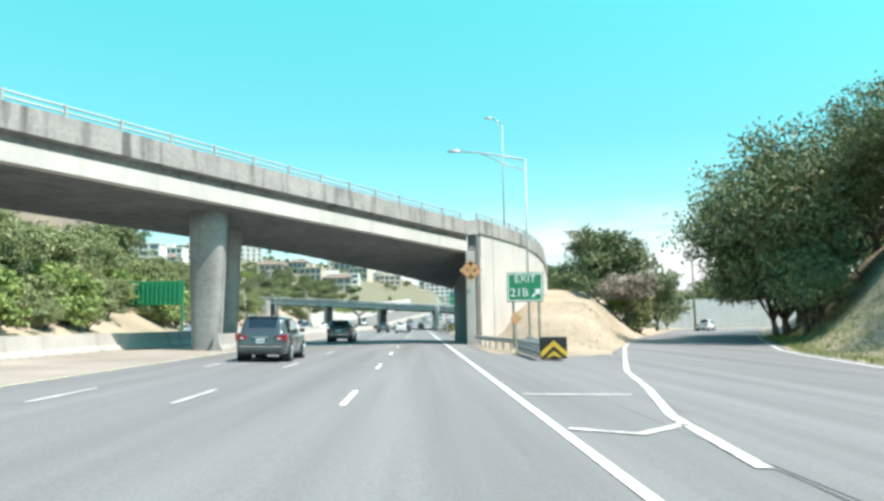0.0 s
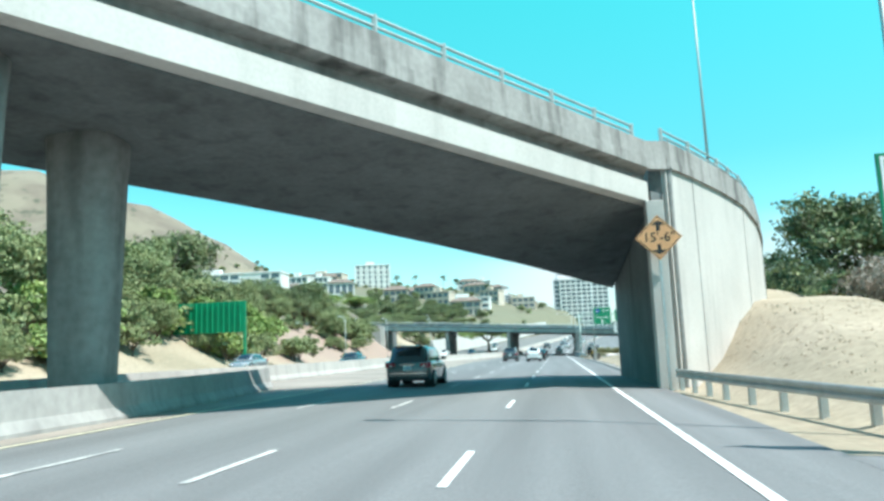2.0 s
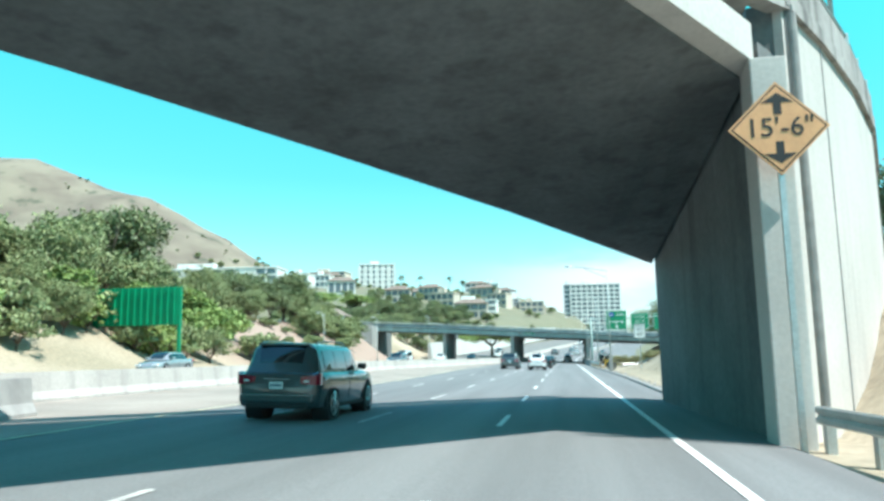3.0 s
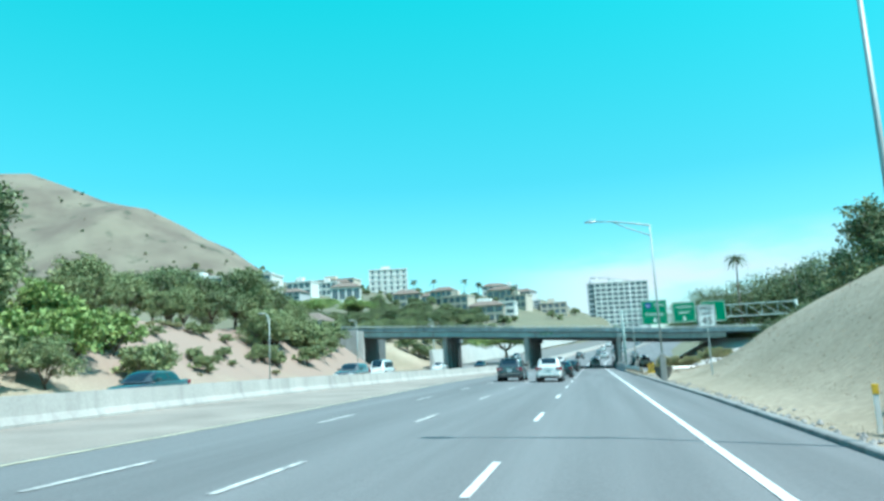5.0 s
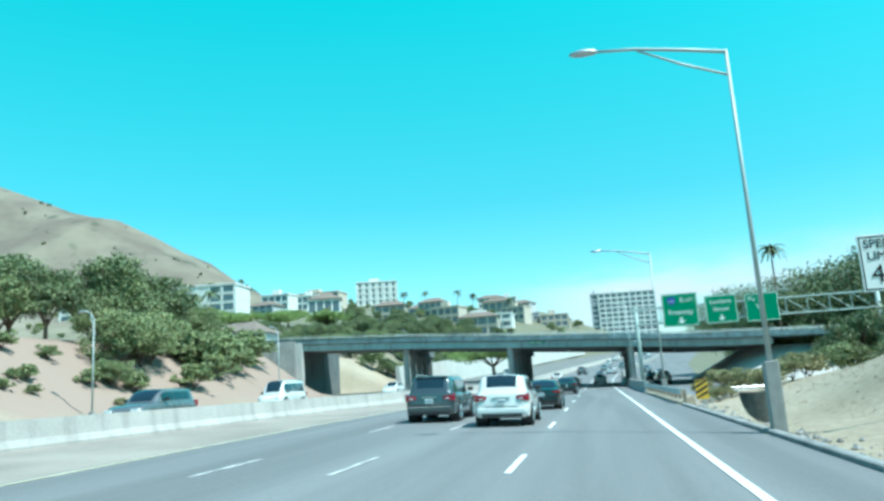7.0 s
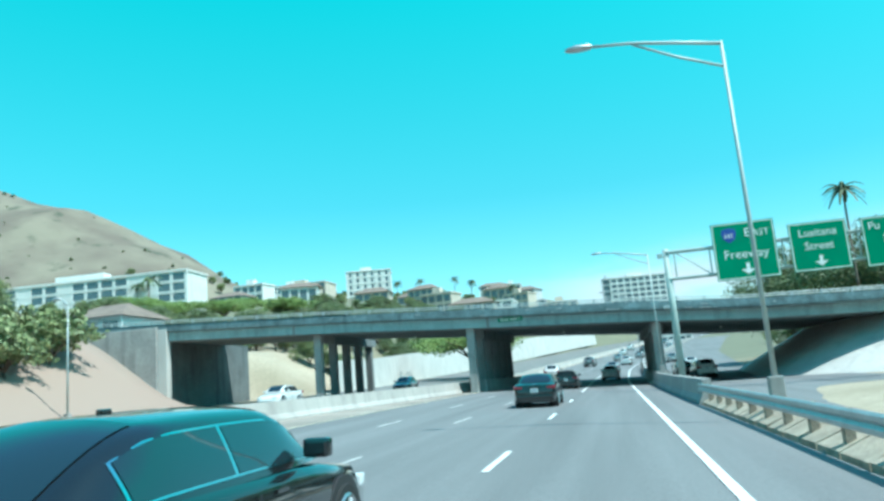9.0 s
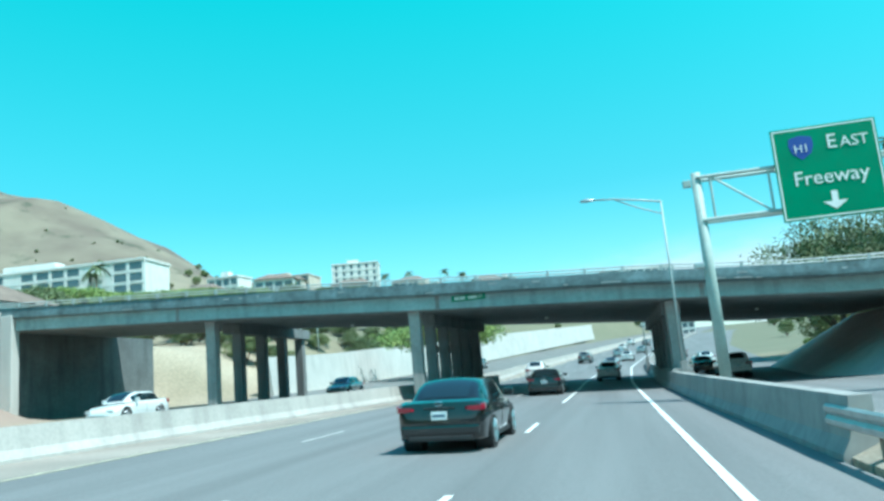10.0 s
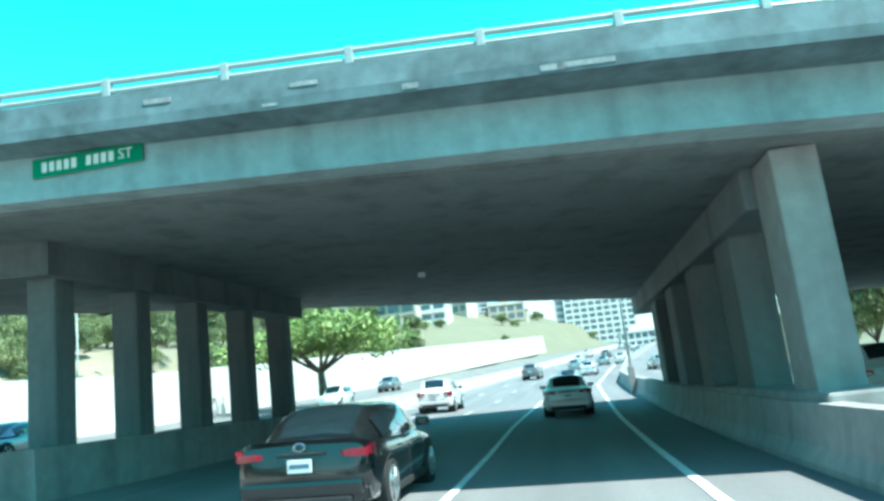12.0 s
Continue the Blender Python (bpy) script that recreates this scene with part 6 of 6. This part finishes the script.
block("cottage", "small white house with a pale roof on the bank", -55.5, -48.5, 198, 8, terrain(-52, 198), terrain(-52, 198) + 3.6, 1, 3, WALL_WHITE, "hip")
for k in range(430):
    x = house_rng.uniform(-190, 90) if k % 3 else house_rng.uniform(-75, 20)
    y = house_rng.uniform(235, 530) if k % 3 else house_rng.uniform(226, 340)
    if -35 < x - bend(y) < 24:
        continue
    plant_tree((dark_tree, kiawe, kiawe_b, dark_tree, kiawe, shrub)[k % 6], x, y, house_rng.uniform(0.42, 0.80) * (1.0 if y > 300 else 0.75), house_rng.uniform(0, 360), 0.3)

# ---- walls beyond ----
far_wall = part("boundary_wall", box(40, 76, 150, 150.5, -0.5, 5.6, 0.0), WALL_GREY)
tagged(far_wall, "long pale grey boundary wall behind the exit ramp", "wall", kind="structure")
cutting = part("retaining_wall", sweep(((0, -1.0), (-0.6, 4.2), (-1.2, 4.2), (-1.2, -1.0)), [(-31.0 + bend(y) * 1.0, y, grade(y) + 0.5 + table(y, ((215, 0.0), (300, 1.5))), 1.0, 0.0) for y in np.arange(214, 420, 8.0)]), CONCRETE_PALE)
tagged(cutting, "pale concrete retaining wall along the far side past the overpass", "wall", kind="structure")
plant_tree(umbrella_tree, -19.4, 238, 1.3, 30, 0.0)
for k in range(130):
    x, y = house_rng.uniform(-80, -34), house_rng.uniform(222, 320)
    plant_tree((kiawe, dark_tree, kiawe_b)[k % 3], x + bend(y), y, house_rng.uniform(0.4, 0.8), house_rng.uniform(0, 360), 0.2)

for x, y, sc in ((-112, 290, 0.7), (-104, 292, 0.6), (-120, 289, 0.8), (-128, 292, 0.7), (-98, 288, 0.7), (-136, 290, 0.8)):
    plant_tree(kiawe, x, y, sc, x * 31, 0.2)

# dark brush in the hollow of the bank and a small marker post
for x, y, sc in ((6.2, 86.5, 0.30), (7.0, 87.6, 0.34), (7.9, 88.4, 0.36), (5.6, 85.6, 0.24), (8.8, 89.0, 0.34), (9.7, 89.8, 0.3)):
    plant_tree(dark_tree, x, y, sc * 0.55, x * 97, 0.25)
marker = thing("marker_post", pose(5.0, 86.2, terrain(5.0, 86.2)), "short white marker post with a yellow cap", "marker post")
part("post", box(-0.05, 0.05, -0.02, 0.02, -0.2, 0.75, 0.01), SIGN_WHITE, marker)
part("cap", box(-0.06, 0.06, -0.03, 0.03, 0.75, 0.95, 0.01), SIGN_YELLOW, marker)
for k in range(90):
    x, y = house_rng.uniform(-340, -170), house_rng.uniform(300, 424)
    scale = house_rng.uniform(0.10, 0.24)
    plant_tree(dark_tree, x, y, scale, house_rng.uniform(0, 360), 0.6 + 4 * scale)


# ---- dry grass tufts ----
def tufts(name, label, seed, count, pick, mat, h0, h1):
    g = np.random.default_rng(seed)
    vs, fs = [], []
    made = 0
    while made < count:
        x, y = pick(g)
        z = terrain(x, y) - 0.03
        made += 1
        for _ in range(5):
            a, h = g.random() * 6.283, g.uniform(h0, h1)
            w = 0.008 + 0.012 * g.random()
            dx, dy = math.cos(a), math.sin(a)
            ox, oy = g.normal(0, 0.07, 2)
            i = len(vs)
            vs += [(x + ox - dy * w, y + oy + dx * w, z), (x + ox + dy * w, y + oy - dx * w, z), (x + ox + dx * h * 0.5, y + oy + dy * h * 0.5, z + h)]
            fs.append((i, i + 1, i + 2))
    me = bpy.data.meshes.new(name)
    me.from_pydata(vs, [], fs)
    me.materials.append(mat)
    return tagged(new(name, me), label, "grass", kind="stuff")


STRAW = material("straw", (0.33, 0.275, 0.195), 0.9, vary=0.15, scale=0.4, fine=5, bump=0.0, island=0.3)
GREEN_GRASS = material("green_grass", (0.20, 0.25, 0.085), 0.8, vary=0.15, scale=0.3, fine=5, bump=0.0, island=0.3)
tufts("bank_grass", "dry straw-coloured grass tufts on the bank beside the kerb", 2, 3000, lambda g: (right_edge_x(100) + 0.5 + abs(g.normal(0, 4.5)), g.uniform(74, 142)), STRAW, 0.03, 0.10)
tufts("ramp_grass", "green grass on the bank beside the exit ramp", 3, 8000, lambda g: (lambda yy: (exit_right_x(yy) + 0.3 + abs(g.normal(0, 4.0)), yy))(g.uniform(8, 75)), GREEN_GRASS, 0.10, 0.35)
tufts("gore_grass", "dry grass tufts around the sign posts", 4, 600, lambda g: (lambda yy: (g.uniform(5.8, exit_left_x(yy) - 0.8), yy))(g.uniform(44.5, 66)), STRAW, 0.04, 0.12)

# ---- sloped apron of concrete slabs below the guardrail ----
apron = thing("guardrail_apron", pose(0, 0, 0), "sloping apron of tan concrete slabs with dark joints below the guardrail", "apron", kind="structure")
SLAB = material("tan_slab_concrete", (0.42, 0.36, 0.28), 0.9, vary=0.14, scale=1.2, fine=14, bump=0.01, streak=0.2)
slab_rng = random.Random(8)
slab_y = 136.4
while slab_y < 159.5:
    length = slab_rng.uniform(1.05, 1.35)
    bm = bmesh.new()
    corners = []
    for yy in (slab_y, slab_y + length):
        edge = right_edge_x(yy)
        corners.append([(edge + 0.10, yy, road_z(edge, yy) + 0.05 + slab_rng.uniform(0, 0.03)), (edge + 0.80, yy, road_z(edge, yy) + 0.36 + slab_rng.uniform(0, 0.05))])
    top = [bm.verts.new(p) for p in (corners[0][0], corners[0][1], corners[1][1], corners[1][0])]
    base = [bm.verts.new((v.co.x, v.co.y, v.co.z - 0.45)) for v in top]
    bm.faces.new(top)
    bm.faces.new(base[::-1])
    for k in range(4):
        bm.faces.new((top[k], base[k], base[(k + 1) % 4], top[(k + 1) % 4]))
    part("slab", bm, SLAB, apron)
    slab_y += length + 0.07

# ---- stones along the kerb and below the guardrail ----
stone_rng = np.random.default_rng(9)
vs, fs = [], []
for k in range(420):
    y = stone_rng.uniform(74, 160)
    x = right_edge_x(y) + (0.35 + abs(stone_rng.normal(0, 0.45)) if y < 136 else stone_rng.uniform(0.1, 1.6))
    r = stone_rng.uniform(0.03, 0.11) if y < 136 else stone_rng.uniform(0.03, 0.10)
    z = terrain(x, y) + r * 0.3
    i = len(vs)
    for c in ((1, 0, 0), (-1, 0, 0), (0, 1, 0), (0, -1, 0), (0, 0, 0.8), (0, 0, -0.8)):
        j = stone_rng.uniform(0.7, 1.2)
        vs.append((x + c[0] * r * j, y + c[1] * r * j, z + c[2] * r * j))
    for a, b, c in ((0, 2, 4), (2, 1, 4), (1, 3, 4), (3, 0, 4), (2, 0, 5), (1, 2, 5), (3, 1, 5), (0, 3, 5)):
        fs.append((i + a, i + b, i + c))
me = bpy.data.meshes.new("rubble")
me.from_pydata(vs, [], fs)
me.materials.append(CONCRETE_STAINED)
tagged(new("rubble", me), "pale broken stones along the road edge", "stones", kind="stuff")
